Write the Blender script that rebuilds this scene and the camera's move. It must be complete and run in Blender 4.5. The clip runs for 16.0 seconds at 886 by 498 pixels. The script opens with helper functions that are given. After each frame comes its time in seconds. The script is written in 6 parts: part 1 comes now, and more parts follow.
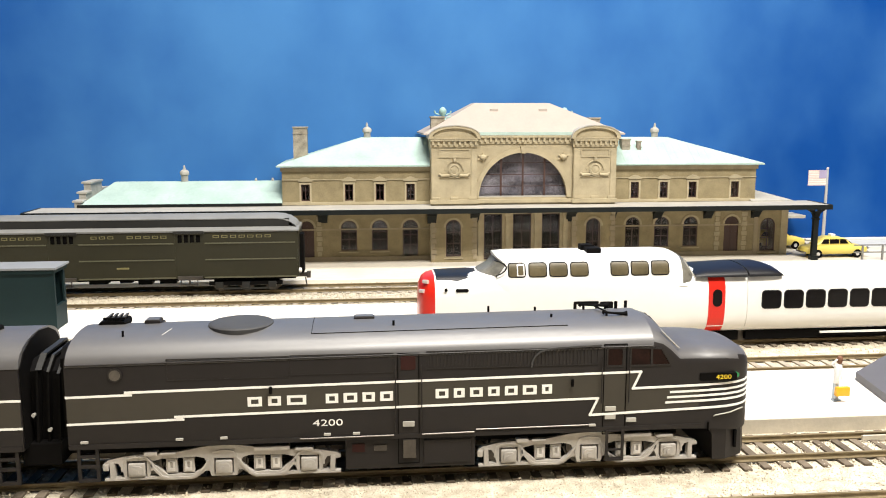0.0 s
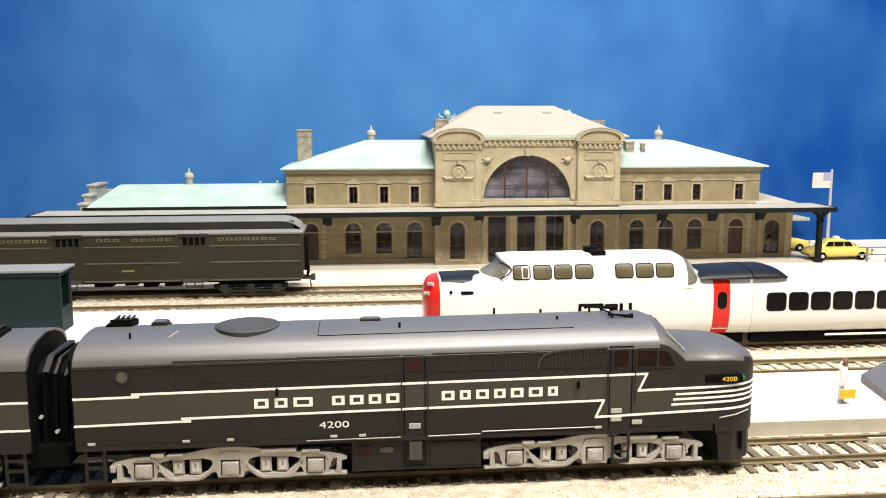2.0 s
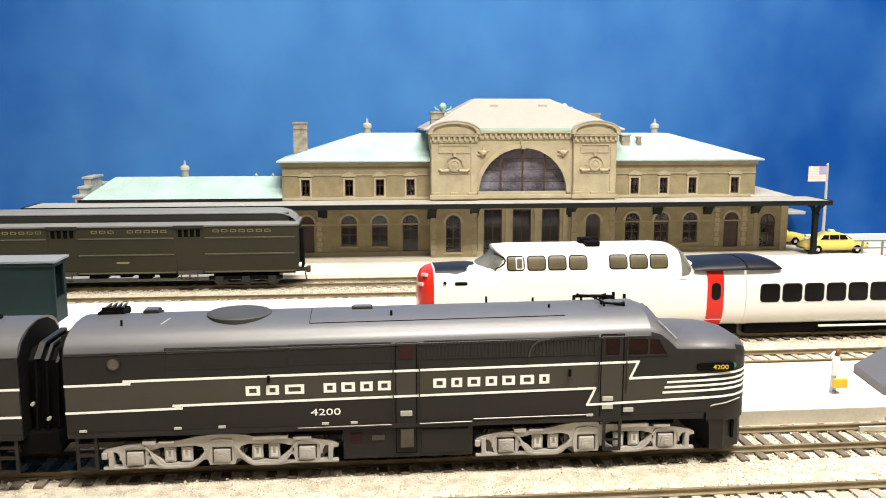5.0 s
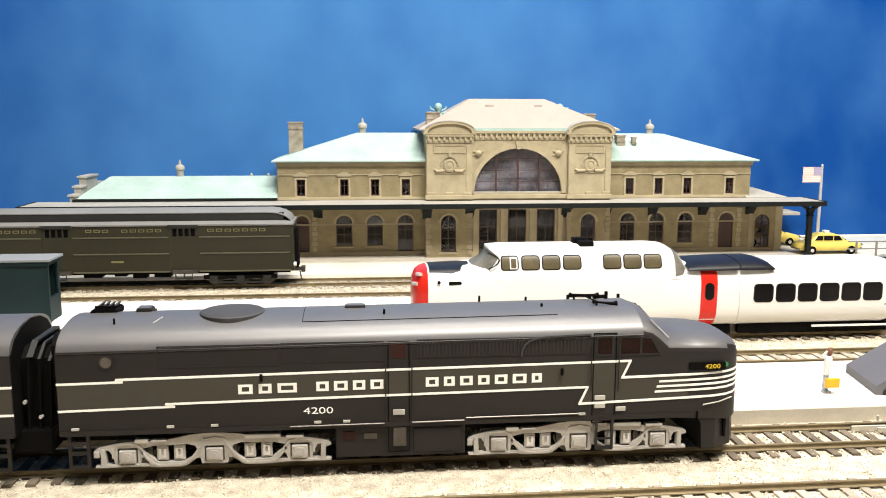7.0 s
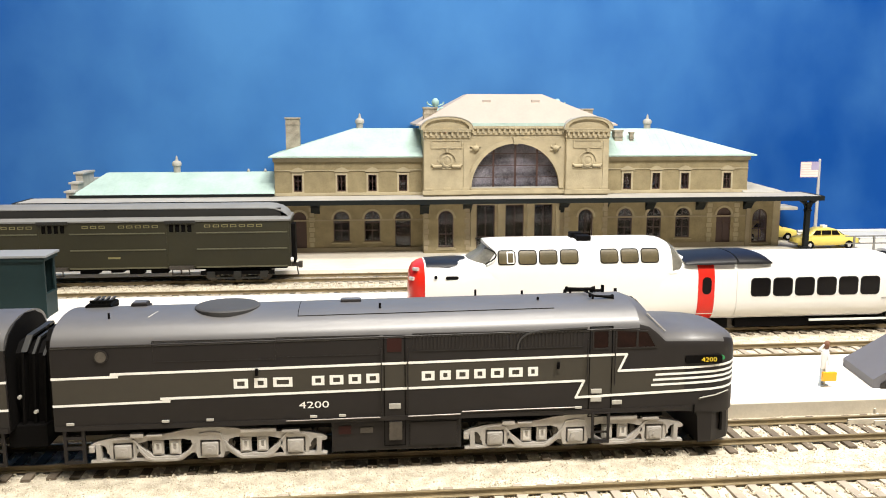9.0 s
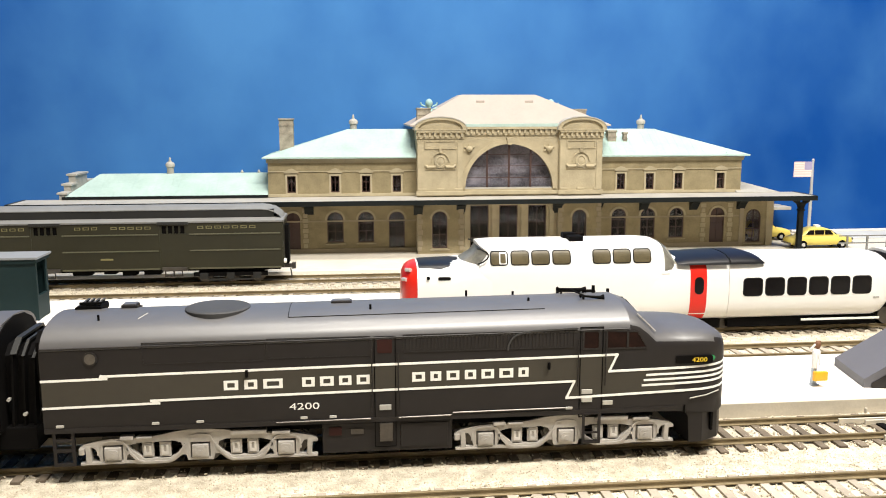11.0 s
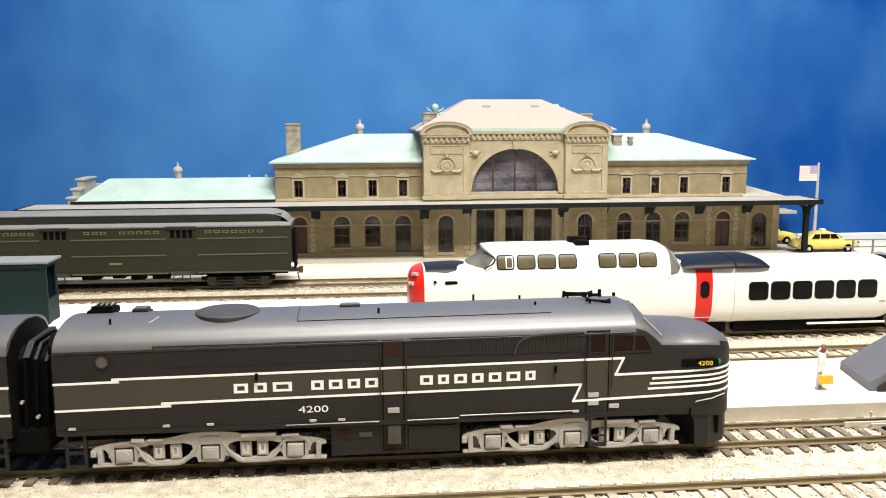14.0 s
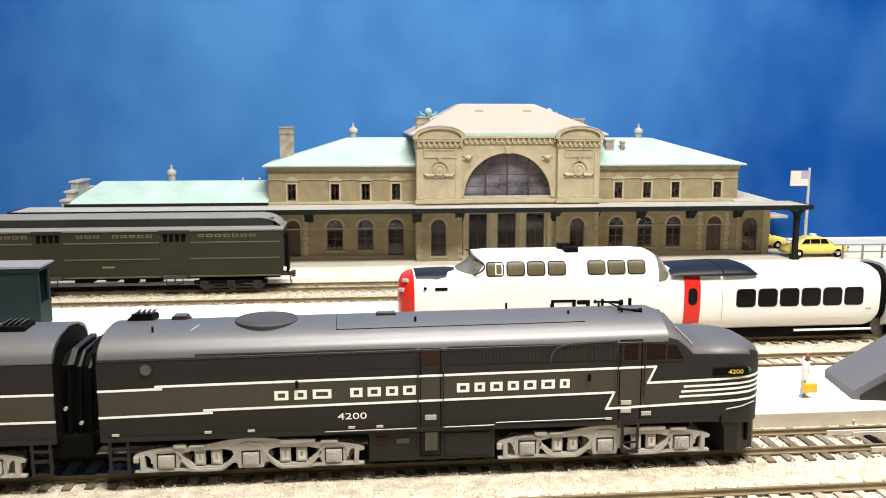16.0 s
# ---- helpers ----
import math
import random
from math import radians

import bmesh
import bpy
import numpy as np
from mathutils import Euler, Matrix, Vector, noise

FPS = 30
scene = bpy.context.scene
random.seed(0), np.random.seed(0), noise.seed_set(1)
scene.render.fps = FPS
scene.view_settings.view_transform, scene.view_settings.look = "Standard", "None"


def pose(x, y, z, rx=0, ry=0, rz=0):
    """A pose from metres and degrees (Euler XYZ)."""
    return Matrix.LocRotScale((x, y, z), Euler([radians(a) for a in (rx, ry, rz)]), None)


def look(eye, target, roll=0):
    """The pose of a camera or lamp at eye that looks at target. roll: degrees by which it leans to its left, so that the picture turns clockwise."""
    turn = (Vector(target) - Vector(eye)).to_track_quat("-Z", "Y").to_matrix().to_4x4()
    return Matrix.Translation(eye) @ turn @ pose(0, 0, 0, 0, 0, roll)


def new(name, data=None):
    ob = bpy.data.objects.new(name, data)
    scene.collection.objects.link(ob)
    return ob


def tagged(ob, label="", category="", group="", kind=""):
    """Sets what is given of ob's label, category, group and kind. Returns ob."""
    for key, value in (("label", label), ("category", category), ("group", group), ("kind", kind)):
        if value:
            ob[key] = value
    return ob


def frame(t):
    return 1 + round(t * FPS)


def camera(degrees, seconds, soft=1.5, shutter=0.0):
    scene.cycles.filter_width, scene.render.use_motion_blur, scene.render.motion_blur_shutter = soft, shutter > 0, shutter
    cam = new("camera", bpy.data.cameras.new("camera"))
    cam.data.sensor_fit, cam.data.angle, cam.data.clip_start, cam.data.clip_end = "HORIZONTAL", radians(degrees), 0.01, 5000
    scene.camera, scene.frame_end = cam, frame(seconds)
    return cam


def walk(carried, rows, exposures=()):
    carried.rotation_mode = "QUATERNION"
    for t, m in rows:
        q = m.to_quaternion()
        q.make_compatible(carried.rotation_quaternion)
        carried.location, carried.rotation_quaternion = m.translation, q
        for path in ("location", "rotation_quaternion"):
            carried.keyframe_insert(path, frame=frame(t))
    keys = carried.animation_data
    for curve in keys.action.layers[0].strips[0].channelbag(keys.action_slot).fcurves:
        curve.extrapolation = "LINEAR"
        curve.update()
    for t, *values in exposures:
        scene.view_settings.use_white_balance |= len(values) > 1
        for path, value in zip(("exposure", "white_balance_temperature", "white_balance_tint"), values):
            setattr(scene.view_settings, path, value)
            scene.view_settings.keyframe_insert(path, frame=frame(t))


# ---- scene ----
cam = camera(55.28, 16.0, soft=1.0)
PATH = [
    (0, (0.09335, -0.27881, 0.12117), (0.18581, 0.70483, -0.03341), -0.028),
    (0.5, (0.09309, -0.27889, 0.12024), (0.18205, 0.70487, -0.03565), -0.200),
    (1, (0.09190, -0.27964, 0.12126), (0.17847, 0.70474, -0.03207), -0.257),
    (1.5, (0.09270, -0.27953, 0.12053), (0.17857, 0.70467, -0.03433), -0.291),
    (2, (0.09231, -0.27930, 0.12110), (0.18133, 0.70516, -0.03026), -0.073),
    (2.5, (0.09346, -0.27982, 0.12237), (0.18410, 0.70493, -0.02611), -0.113),
    (3, (0.09346, -0.28028, 0.12197), (0.18123, 0.70464, -0.02717), -0.333),
    (3.5, (0.09328, -0.28057, 0.12220), (0.18329, 0.70413, -0.02702), -0.271),
    (4, (0.09355, -0.27959, 0.12091), (0.18226, 0.70456, -0.03261), -0.128),
    (6.5, (0.09544, -0.28085, 0.11753), (0.18992, 0.70231, -0.03886), 0.208),
    (7, (0.09559, -0.28065, 0.11797), (0.19044, 0.70268, -0.03716), 0.156),
    (7.5, (0.09471, -0.28134, 0.11741), (0.18687, 0.70220, -0.03803), -0.004),
    (8, (0.09535, -0.28157, 0.11694), (0.18847, 0.70173, -0.03940), -0.130),
    (8.5, (0.09736, -0.28020, 0.11587), (0.19565, 0.70222, -0.04279), -0.159),
    (9, (0.09661, -0.28019, 0.11684), (0.19295, 0.70240, -0.04204), 0.032),
    (11.5, (0.09882, -0.28028, 0.11694), (0.19998, 0.70194, -0.04126), -0.088),
    (12, (0.09791, -0.28047, 0.11575), (0.19539, 0.70192, -0.04365), -0.251),
    (12.5, (0.09776, -0.28102, 0.11623), (0.19419, 0.70148, -0.04313), -0.368),
    (13, (0.09802, -0.28044, 0.11470), (0.19474, 0.70181, -0.04605), -0.316),
    (13.5, (0.09824, -0.28096, 0.11640), (0.19453, 0.70179, -0.04148), -0.184),
    (14, (0.09757, -0.28276, 0.11754), (0.19218, 0.70081, -0.03618), -0.160),
    (14.5, (0.09754, -0.28476, 0.11985), (0.19094, 0.69903, -0.03322), -0.272),
    (15, (0.09732, -0.28525, 0.11961), (0.19187, 0.69842, -0.03355), -0.224),
    (15.5, (0.09967, -0.28622, 0.12132), (0.19707, 0.69701, -0.03284), -0.032),
    (16, (0.10046, -0.28560, 0.12189), (0.19936, 0.69736, -0.03311), 0.088),
]
walk(cam, [(t, look(e, g, r)) for t, e, g, r in PATH],
     exposures=[(0, 0, 6500, 10), (9.2, 0, 6500, 10), (12.5, -0.05, 6450, 10), (16, -0.06, 6350, 10)])

# ---------- light ----------
world = bpy.data.worlds.new("world")
scene.world = world
world.use_nodes = True
world.node_tree.nodes["Background"].inputs[0].default_value = (1.0, 0.95, 0.88, 1)
world.node_tree.nodes["Background"].inputs[1].default_value = 0.12
scene.view_settings.exposure = 0.0


def ceiling_lamp(x, y, z, sx, sy, watts, tint=(1.0, 0.95, 0.87)):
    d = bpy.data.lights.new("tube_light", "AREA")
    d.shape, d.size, d.size_y, d.energy, d.color = "RECTANGLE", sx, sy, watts, tint
    ob = new("tube_light", d)
    ob.matrix_world = pose(x, y, z)
    return ob


ceiling_lamp(0.38, -0.36, 0.98, 0.7, 0.25, 28)
ceiling_lamp(0.20, 0.18, 1.08, 0.7, 0.25, 11)

# ---------- helpers, all lengths in millimetres ----------
MM = 0.001
ORIGIN = {}


def thing(name, x, y, z, label, category, group="", kind=""):
    ob = new(name)
    ob.empty_display_size = 0.01
    ob.matrix_world = pose(x * MM, y * MM, z * MM)
    ORIGIN[ob] = Vector((x, y, z))
    return tagged(ob, label, category, group, kind)


def to_mesh(name, bm, mat, origin=Vector((0, 0, 0)), smooth=False):
    bmesh.ops.recalc_face_normals(bm, faces=bm.faces)
    me = bpy.data.meshes.new(name)
    for v in bm.verts:
        v.co = (v.co - origin) * MM
    if smooth:
        for f in bm.faces:
            f.smooth = True
    bm.to_mesh(me)
    bm.free()
    for m in (mat if isinstance(mat, (list, tuple)) else [mat]):
        me.materials.append(m)
    if smooth:
        me.set_sharp_from_angle(angle=radians(smooth if smooth > 1 else 40))
    return me


def part(name, bm, mat, parent, label="", smooth=False):
    """One mesh under a thing or a part; coordinates are those of the place."""
    o = ORIGIN[parent]
    ob = new(name, to_mesh(name, bm, mat, o, smooth))
    ob.parent = parent
    ORIGIN[ob] = o
    if label:
        tagged(ob, label)
    return ob


def solid(name, bm, mat, label, category, kind="", group="", smooth=False):
    ob = new(name, to_mesh(name, bm, mat, Vector((0, 0, 0)), smooth))
    ORIGIN[ob] = Vector((0, 0, 0))
    return tagged(ob, label, category, group, kind)


def B():
    return bmesh.new()


def box(bm, x0, x1, y0, y1, z0, z1, bev=0.0):
    vs = [bm.verts.new((x, y, z)) for x in (x0, x1) for y in (y0, y1) for z in (z0, z1)]
    fs = [bm.faces.new([vs[i] for i in q]) for q in
          ((0, 1, 3, 2), (4, 6, 7, 5), (0, 4, 5, 1), (2, 3, 7, 6), (0, 2, 6, 4), (1, 5, 7, 3))]
    if bev:
        es = {e for f in fs for e in f.edges}
        bmesh.ops.bevel(bm, geom=list(es), offset=bev, segments=2, affect="EDGES", profile=0.6)
    return bm


def bx(*a, **k):
    return box(B(), *a, **k)


def prism(bm, pts, axis, a, b):
    """A polygon drawn across an axis and carried from a to b along it."""
    def put(p, c):
        return {"x": (c, p[0], p[1]), "y": (p[0], c, p[1]), "z": (p[0], p[1], c)}[axis]
    lo = [bm.verts.new(put(p, a)) for p in pts]
    hi = [bm.verts.new(put(p, b)) for p in pts]
    n = len(pts)
    bm.faces.new(lo)
    bm.faces.new(hi[::-1])
    for i in range(n):
        j = (i + 1) % n
        bm.faces.new((lo[i], hi[i], hi[j], lo[j]))
    return bm


def plate(bm, outline, holes, y0, y1):
    """An upright plate with openings through it, from y0 to y1."""
    edges = []
    for loop in [outline] + list(holes):
        vs = [bm.verts.new((x, y0, z)) for x, z in loop]
        for i in range(len(vs)):
            edges.append(bm.edges.new((vs[i], vs[(i + 1) % len(vs)])))
    res = bmesh.ops.triangle_fill(bm, use_beauty=True, use_dissolve=False, edges=edges)
    faces = [g for g in res["geom"] if isinstance(g, bmesh.types.BMFace)]
    ext = bmesh.ops.extrude_face_region(bm, geom=faces)
    for g in ext["geom"]:
        if isinstance(g, bmesh.types.BMVert):
            g.co.y += y1 - y0
    return bm


def rect(x0, x1, z0, z1):
    return [(x0, z0), (x1, z0), (x1, z1), (x0, z1)]


def arch(x0, x1, z0, zt, n=10):
    """An opening with a round head whose crown is at zt."""
    r = (x1 - x0) / 2
    c, zs = (x0 + x1) / 2, zt - r
    return [(x0, z0), (x1, z0)] + [(c + r * math.cos(math.pi * i / n), zs + r * math.sin(math.pi * i / n)) for i in range(n + 1)]


def grow(loop, d):
    cx = (min(p[0] for p in loop) + max(p[0] for p in loop)) / 2
    cz = (min(p[1] for p in loop) + max(p[1] for p in loop)) / 2
    w = (max(p[0] for p in loop) - min(p[0] for p in loop)) / 2
    h = (max(p[1] for p in loop) - min(p[1] for p in loop)) / 2
    return [(cx + (x - cx) * (w + d) / w, cz + (z - cz) * (h + d) / h) for x, z in loop]


def ring(bm, loop, d, y0, y1):
    """A frame of width d outside a loop."""
    return plate(bm, grow(loop, d), [loop], y0, y1)


def loft(bm, secs, caps=True):
    rows = [[bm.verts.new(p) for p in s] for s in secs]
    n = len(rows[0])
    for a, b in zip(rows, rows[1:]):
        for i in range(n):
            j = (i + 1) % n
            bm.faces.new((a[i], a[j], b[j], b[i]))
    if caps:
        bm.faces.new(rows[0])
        bm.faces.new(rows[-1][::-1])
    return bm


def turned(bm, prof, cx, cy, n=16):
    """A turned shape round an upright axis; prof: (radius, z)."""
    rows = []
    for r, z in prof:
        rows.append([bm.verts.new((cx + r * math.cos(2 * math.pi * i / n), cy + r * math.sin(2 * math.pi * i / n), z)) for i in range(n)])
    for a, b in zip(rows, rows[1:]):
        for i in range(n):
            j = (i + 1) % n
            bm.faces.new((a[i], a[j], b[j], b[i]))
    bm.faces.new(rows[0][::-1])
    bm.faces.new(rows[-1])
    return bm


def rod(bm, p, q, r, n=8):
    p, q = Vector(p), Vector(q)
    d = (q - p).normalized()
    u = d.orthogonal().normalized()
    w = d.cross(u)
    secs = [[c + r * (math.cos(2 * math.pi * i / n) * u + math.sin(2 * math.pi * i / n) * w) for i in range(n)] for c in (p, q)]
    return loft(bm, secs)


def bar(bm, pts, w, y0, y1):
    """A flat bent bar in an upright plane; pts: (x, z) along its middle."""
    for (x0, z0), (x1, z1) in zip(pts, pts[1:]):
        l = math.hypot(x1 - x0, z1 - z0) or 1
        nx, nz = -(z1 - z0) / l * w / 2, (x1 - x0) / l * w / 2
        prism(bm, [(x0 - nx, z0 - nz), (x1 - nx, z1 - nz), (x1 + nx, z1 + nz), (x0 + nx, z0 + nz)], "y", y0, y1)
    return bm


def band(bm, pts, w, y0, y1):
    """One bent bar without joints, in an upright plane."""
    out, inn = [], []
    for i, (x, z) in enumerate(pts):
        (xa, za), (xb, zb) = pts[max(0, i - 1)], pts[min(len(pts) - 1, i + 1)]
        l = math.hypot(xb - xa, zb - za)
        nx, nz = -(zb - za) / l * w / 2, (xb - xa) / l * w / 2
        out.append((x + nx, z + nz))
        inn.append((x - nx, z - nz))
    rows = [[bm.verts.new((p[0], y, p[1])) for p in (a, b) for y in ((y0, y1) if p is a else (y1, y0))] for a, b in zip(out, inn)]
    for a, b in zip(rows, rows[1:]):
        for i in range(4):
            bm.faces.new((a[i], a[(i + 1) % 4], b[(i + 1) % 4], b[i]))
    bm.faces.new(rows[0])
    bm.faces.new(rows[-1][::-1])
    return bm


def rrect(x0, x1, z0, z1, r, n=4):
    pts = []
    for cx, cz, a in ((x1 - r, z0 + r, -90), (x1 - r, z1 - r, 0), (x0 + r, z1 - r, 90), (x0 + r, z0 + r, 180)):
        for i in range(n + 1):
            t = radians(a + 90 * i / n)
            pts.append((cx + r * math.cos(t), cz + r * math.sin(t)))
    return pts


def patch(bm, surf, loop, off, thick=0.5):
    """A panel that follows the near side of a hull; surf(x, z) gives its y."""
    zs = sorted({round(p[1], 3) for p in loop})
    z0, z1 = zs[0], zs[-1]
    zs = sorted(set(zs) | {round(z0 + (z1 - z0) * k / 6, 3) for k in range(7)})
    secs = []
    for z in zs:
        xs = []
        for (xa, za), (xb, zb) in zip(loop, loop[1:] + loop[:1]):
            if min(za, zb) - 1e-3 <= z <= max(za, zb) + 1e-3:
                xs += [xa, xb] if abs(za - zb) < 2e-3 else [xa + (xb - xa) * min(1, max(0, (z - za) / (zb - za)))]
        a, b = min(xs), max(xs)
        y = surf(a, z) - off
        secs.append([(a, y, z), (b, y, z), (b, y + thick, z), (a, y + thick, z)])
    return loft(bm, secs)


def lettering(text, x, y, z, height, mat, parent, name="number", depth=0.12, wide=1.25):
    """Raised figures on a side that faces the aisle."""
    cu = bpy.data.curves.new(name, "FONT")
    cu.body, cu.size, cu.extrude, cu.resolution_u = text, height * 1.38, depth, 3
    tmp = bpy.data.objects.new(name, cu)
    scene.collection.objects.link(tmp)
    me = bpy.data.meshes.new_from_object(tmp.evaluated_get(bpy.context.evaluated_depsgraph_get()))
    bpy.data.objects.remove(tmp)
    o = ORIGIN[parent]
    for v in me.vertices:
        v.co = (Vector((x + v.co.x * wide, y - v.co.z, z + v.co.y)) - o) * MM
    me.materials.clear()
    me.materials.append(mat)
    ob = new(name, me)
    ob.parent = parent
    ORIGIN[ob] = o
    return ob


# ---------- materials ----------
def mat(name, col, rough=0.6, metal=0.0, var=0.12, scale=60.0, bump=0.0, bscale=600.0, spec=0.5, col2=None, island=0.0, obvar=0.0):
    """A surface whose colour wanders at two sizes, with fine relief."""
    m = bpy.data.materials.new(name)
    m.use_nodes = True
    nt = m.node_tree
    p = nt.nodes["Principled BSDF"]
    p.inputs["Roughness"].default_value, p.inputs["Metallic"].default_value = rough, metal
    p.inputs["Specular IOR Level"].default_value = spec
    tc = nt.nodes.new("ShaderNodeTexCoord")
    n1, n2 = nt.nodes.new("ShaderNodeTexNoise"), nt.nodes.new("ShaderNodeTexNoise")
    n1.inputs["Scale"].default_value, n1.inputs["Detail"].default_value = scale, 5
    n2.inputs["Scale"].default_value, n2.inputs["Detail"].default_value = scale * 9, 3
    for n in (n1, n2):
        nt.links.new(tc.outputs["Object"], n.inputs["Vector"])
    add = nt.nodes.new("ShaderNodeMath")
    add.operation = "MULTIPLY_ADD"
    nt.links.new(n2.outputs["Fac"], add.inputs[0])
    add.inputs[1].default_value = 0.4
    nt.links.new(n1.outputs["Fac"], add.inputs[2])
    fac = add.outputs[0]
    if island or obvar:
        src = nt.nodes.new("ShaderNodeNewGeometry" if island else "ShaderNodeObjectInfo")
        more = nt.nodes.new("ShaderNodeMath")
        more.operation = "MULTIPLY_ADD"
        nt.links.new(src.outputs["Random Per Island" if island else "Random"], more.inputs[0])
        more.inputs[1].default_value = island or obvar
        nt.links.new(fac, more.inputs[2])
        fac = more.outputs[0]
    ramp = nt.nodes.new("ShaderNodeMapRange")
    ramp.inputs["From Min"].default_value, ramp.inputs["From Max"].default_value = 0.40, 1.0 + (island or obvar)
    nt.links.new(fac, ramp.inputs["Value"])
    mix = nt.nodes.new("ShaderNodeMix")
    mix.data_type = "RGBA"
    a = [max(0.0, c * (1 - var)) for c in col]
    b = col2 if col2 else [min(1.0, c * (1 + var)) for c in col]
    mix.inputs[6].default_value, mix.inputs[7].default_value = (*a, 1), (*b, 1)
    nt.links.new(ramp.outputs[0], mix.inputs[0])
    nt.links.new(mix.outputs[2], p.inputs["Base Color"])
    if bump:
        n3, bp = nt.nodes.new("ShaderNodeTexNoise"), nt.nodes.new("ShaderNodeBump")
        n3.inputs["Scale"].default_value, n3.inputs["Detail"].default_value = bscale, 4
        nt.links.new(tc.outputs["Object"], n3.inputs["Vector"])
        nt.links.new(n3.outputs["Fac"], bp.inputs["Height"])
        bp.inputs["Strength"].default_value, bp.inputs["Distance"].default_value = bump, 0.0006
        nt.links.new(bp.outputs[0], p.inputs["Normal"])
    return m


def glass(name, tint, gloss=0.12):
    m = bpy.data.materials.new(name)
    m.use_nodes = True
    nt = m.node_tree
    nt.nodes.remove(nt.nodes["Principled BSDF"])
    t, g, x = nt.nodes.new("ShaderNodeBsdfTransparent"), nt.nodes.new("ShaderNodeBsdfGlossy"), nt.nodes.new("ShaderNodeMixShader")
    t.inputs[0].default_value = (*tint, 1)
    g.inputs["Roughness"].default_value = 0.08
    x.inputs[0].default_value = gloss
    nt.links.new(t.outputs[0], x.inputs[1])
    nt.links.new(g.outputs[0], x.inputs[2])
    nt.links.new(x.outputs[0], nt.nodes["Material Output"].inputs[0])
    return m


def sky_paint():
    """Sponged blue paint, with the light's falloff from mid-board to the sides painted in."""
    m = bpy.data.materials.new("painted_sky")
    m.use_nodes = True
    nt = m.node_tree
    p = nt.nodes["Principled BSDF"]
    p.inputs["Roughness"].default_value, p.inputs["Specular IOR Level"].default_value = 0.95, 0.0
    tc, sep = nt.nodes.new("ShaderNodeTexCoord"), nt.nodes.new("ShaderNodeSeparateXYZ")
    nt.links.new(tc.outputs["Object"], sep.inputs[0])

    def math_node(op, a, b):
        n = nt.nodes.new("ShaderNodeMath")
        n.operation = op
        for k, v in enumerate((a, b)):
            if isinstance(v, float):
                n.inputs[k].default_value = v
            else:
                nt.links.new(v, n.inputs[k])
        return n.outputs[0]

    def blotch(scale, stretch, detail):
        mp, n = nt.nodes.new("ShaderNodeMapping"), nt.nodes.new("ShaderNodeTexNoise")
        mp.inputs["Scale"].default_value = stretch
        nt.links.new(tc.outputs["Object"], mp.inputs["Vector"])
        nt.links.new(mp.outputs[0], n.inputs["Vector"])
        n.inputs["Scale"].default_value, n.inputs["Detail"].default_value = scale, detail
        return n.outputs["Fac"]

    # Light falloff as colour: full at mid-board, none towards both sides.
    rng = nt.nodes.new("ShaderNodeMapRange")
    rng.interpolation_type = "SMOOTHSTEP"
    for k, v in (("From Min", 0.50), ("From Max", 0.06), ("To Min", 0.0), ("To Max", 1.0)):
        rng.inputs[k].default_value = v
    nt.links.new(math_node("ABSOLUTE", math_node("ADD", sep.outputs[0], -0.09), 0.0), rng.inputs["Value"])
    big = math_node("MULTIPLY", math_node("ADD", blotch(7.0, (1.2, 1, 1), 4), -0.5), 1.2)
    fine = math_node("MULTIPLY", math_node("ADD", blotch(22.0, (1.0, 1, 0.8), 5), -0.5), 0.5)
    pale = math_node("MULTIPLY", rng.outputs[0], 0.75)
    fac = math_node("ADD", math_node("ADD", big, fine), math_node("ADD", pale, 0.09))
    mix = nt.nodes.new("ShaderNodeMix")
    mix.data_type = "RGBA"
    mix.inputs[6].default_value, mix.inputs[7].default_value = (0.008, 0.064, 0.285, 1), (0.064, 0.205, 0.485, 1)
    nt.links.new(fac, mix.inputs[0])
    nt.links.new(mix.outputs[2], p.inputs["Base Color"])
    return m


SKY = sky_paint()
PLASTER = mat("room_paint", (0.75, 0.73, 0.68), 0.9, var=0.05, scale=2)
WALLS = mat("wall_paint", (0.42, 0.40, 0.36), 0.9, var=0.06, scale=2)
BALLAST_BED = mat("ballast_bed", (0.44, 0.38, 0.285), 0.95, spec=0.1, var=0.3, scale=220, col2=(0.76, 0.69, 0.555), bump=1.0, bscale=1400)
STONES = mat("ballast_stone", (0.44, 0.38, 0.28), 0.95, spec=0.1, var=0.2, scale=200, col2=(0.80, 0.73, 0.59), bump=0.2, bscale=2500, island=0.6)
CONCRETE = mat("platform_paint", (0.80, 0.76, 0.68), 0.8, var=0.06, scale=30, bump=0.1, bscale=500)
KERB = mat("platform_edge", (0.50, 0.45, 0.36), 0.85, var=0.15, scale=80, bump=0.2)
PAVING = mat("station_paving", (0.66, 0.61, 0.52), 0.85, var=0.12, scale=40, bump=0.15)
RAIL = mat("weathered_rail", (0.20, 0.155, 0.085), 0.5, 0.35, var=0.3, scale=150)
TIE = mat("tie_plastic", (0.085, 0.066, 0.05), 0.9, spec=0.1, var=0.35, scale=250, col2=(0.22, 0.18, 0.135), bump=0.25, bscale=1500, obvar=0.5)
DUSTY_TIE = mat("dusty_tie", (0.30, 0.26, 0.21), 0.9, spec=0.1, var=0.3, scale=250, col2=(0.50, 0.44, 0.36), bump=0.25, bscale=1500, obvar=0.6)
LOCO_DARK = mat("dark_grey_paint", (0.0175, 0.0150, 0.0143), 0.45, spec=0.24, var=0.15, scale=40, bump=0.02)
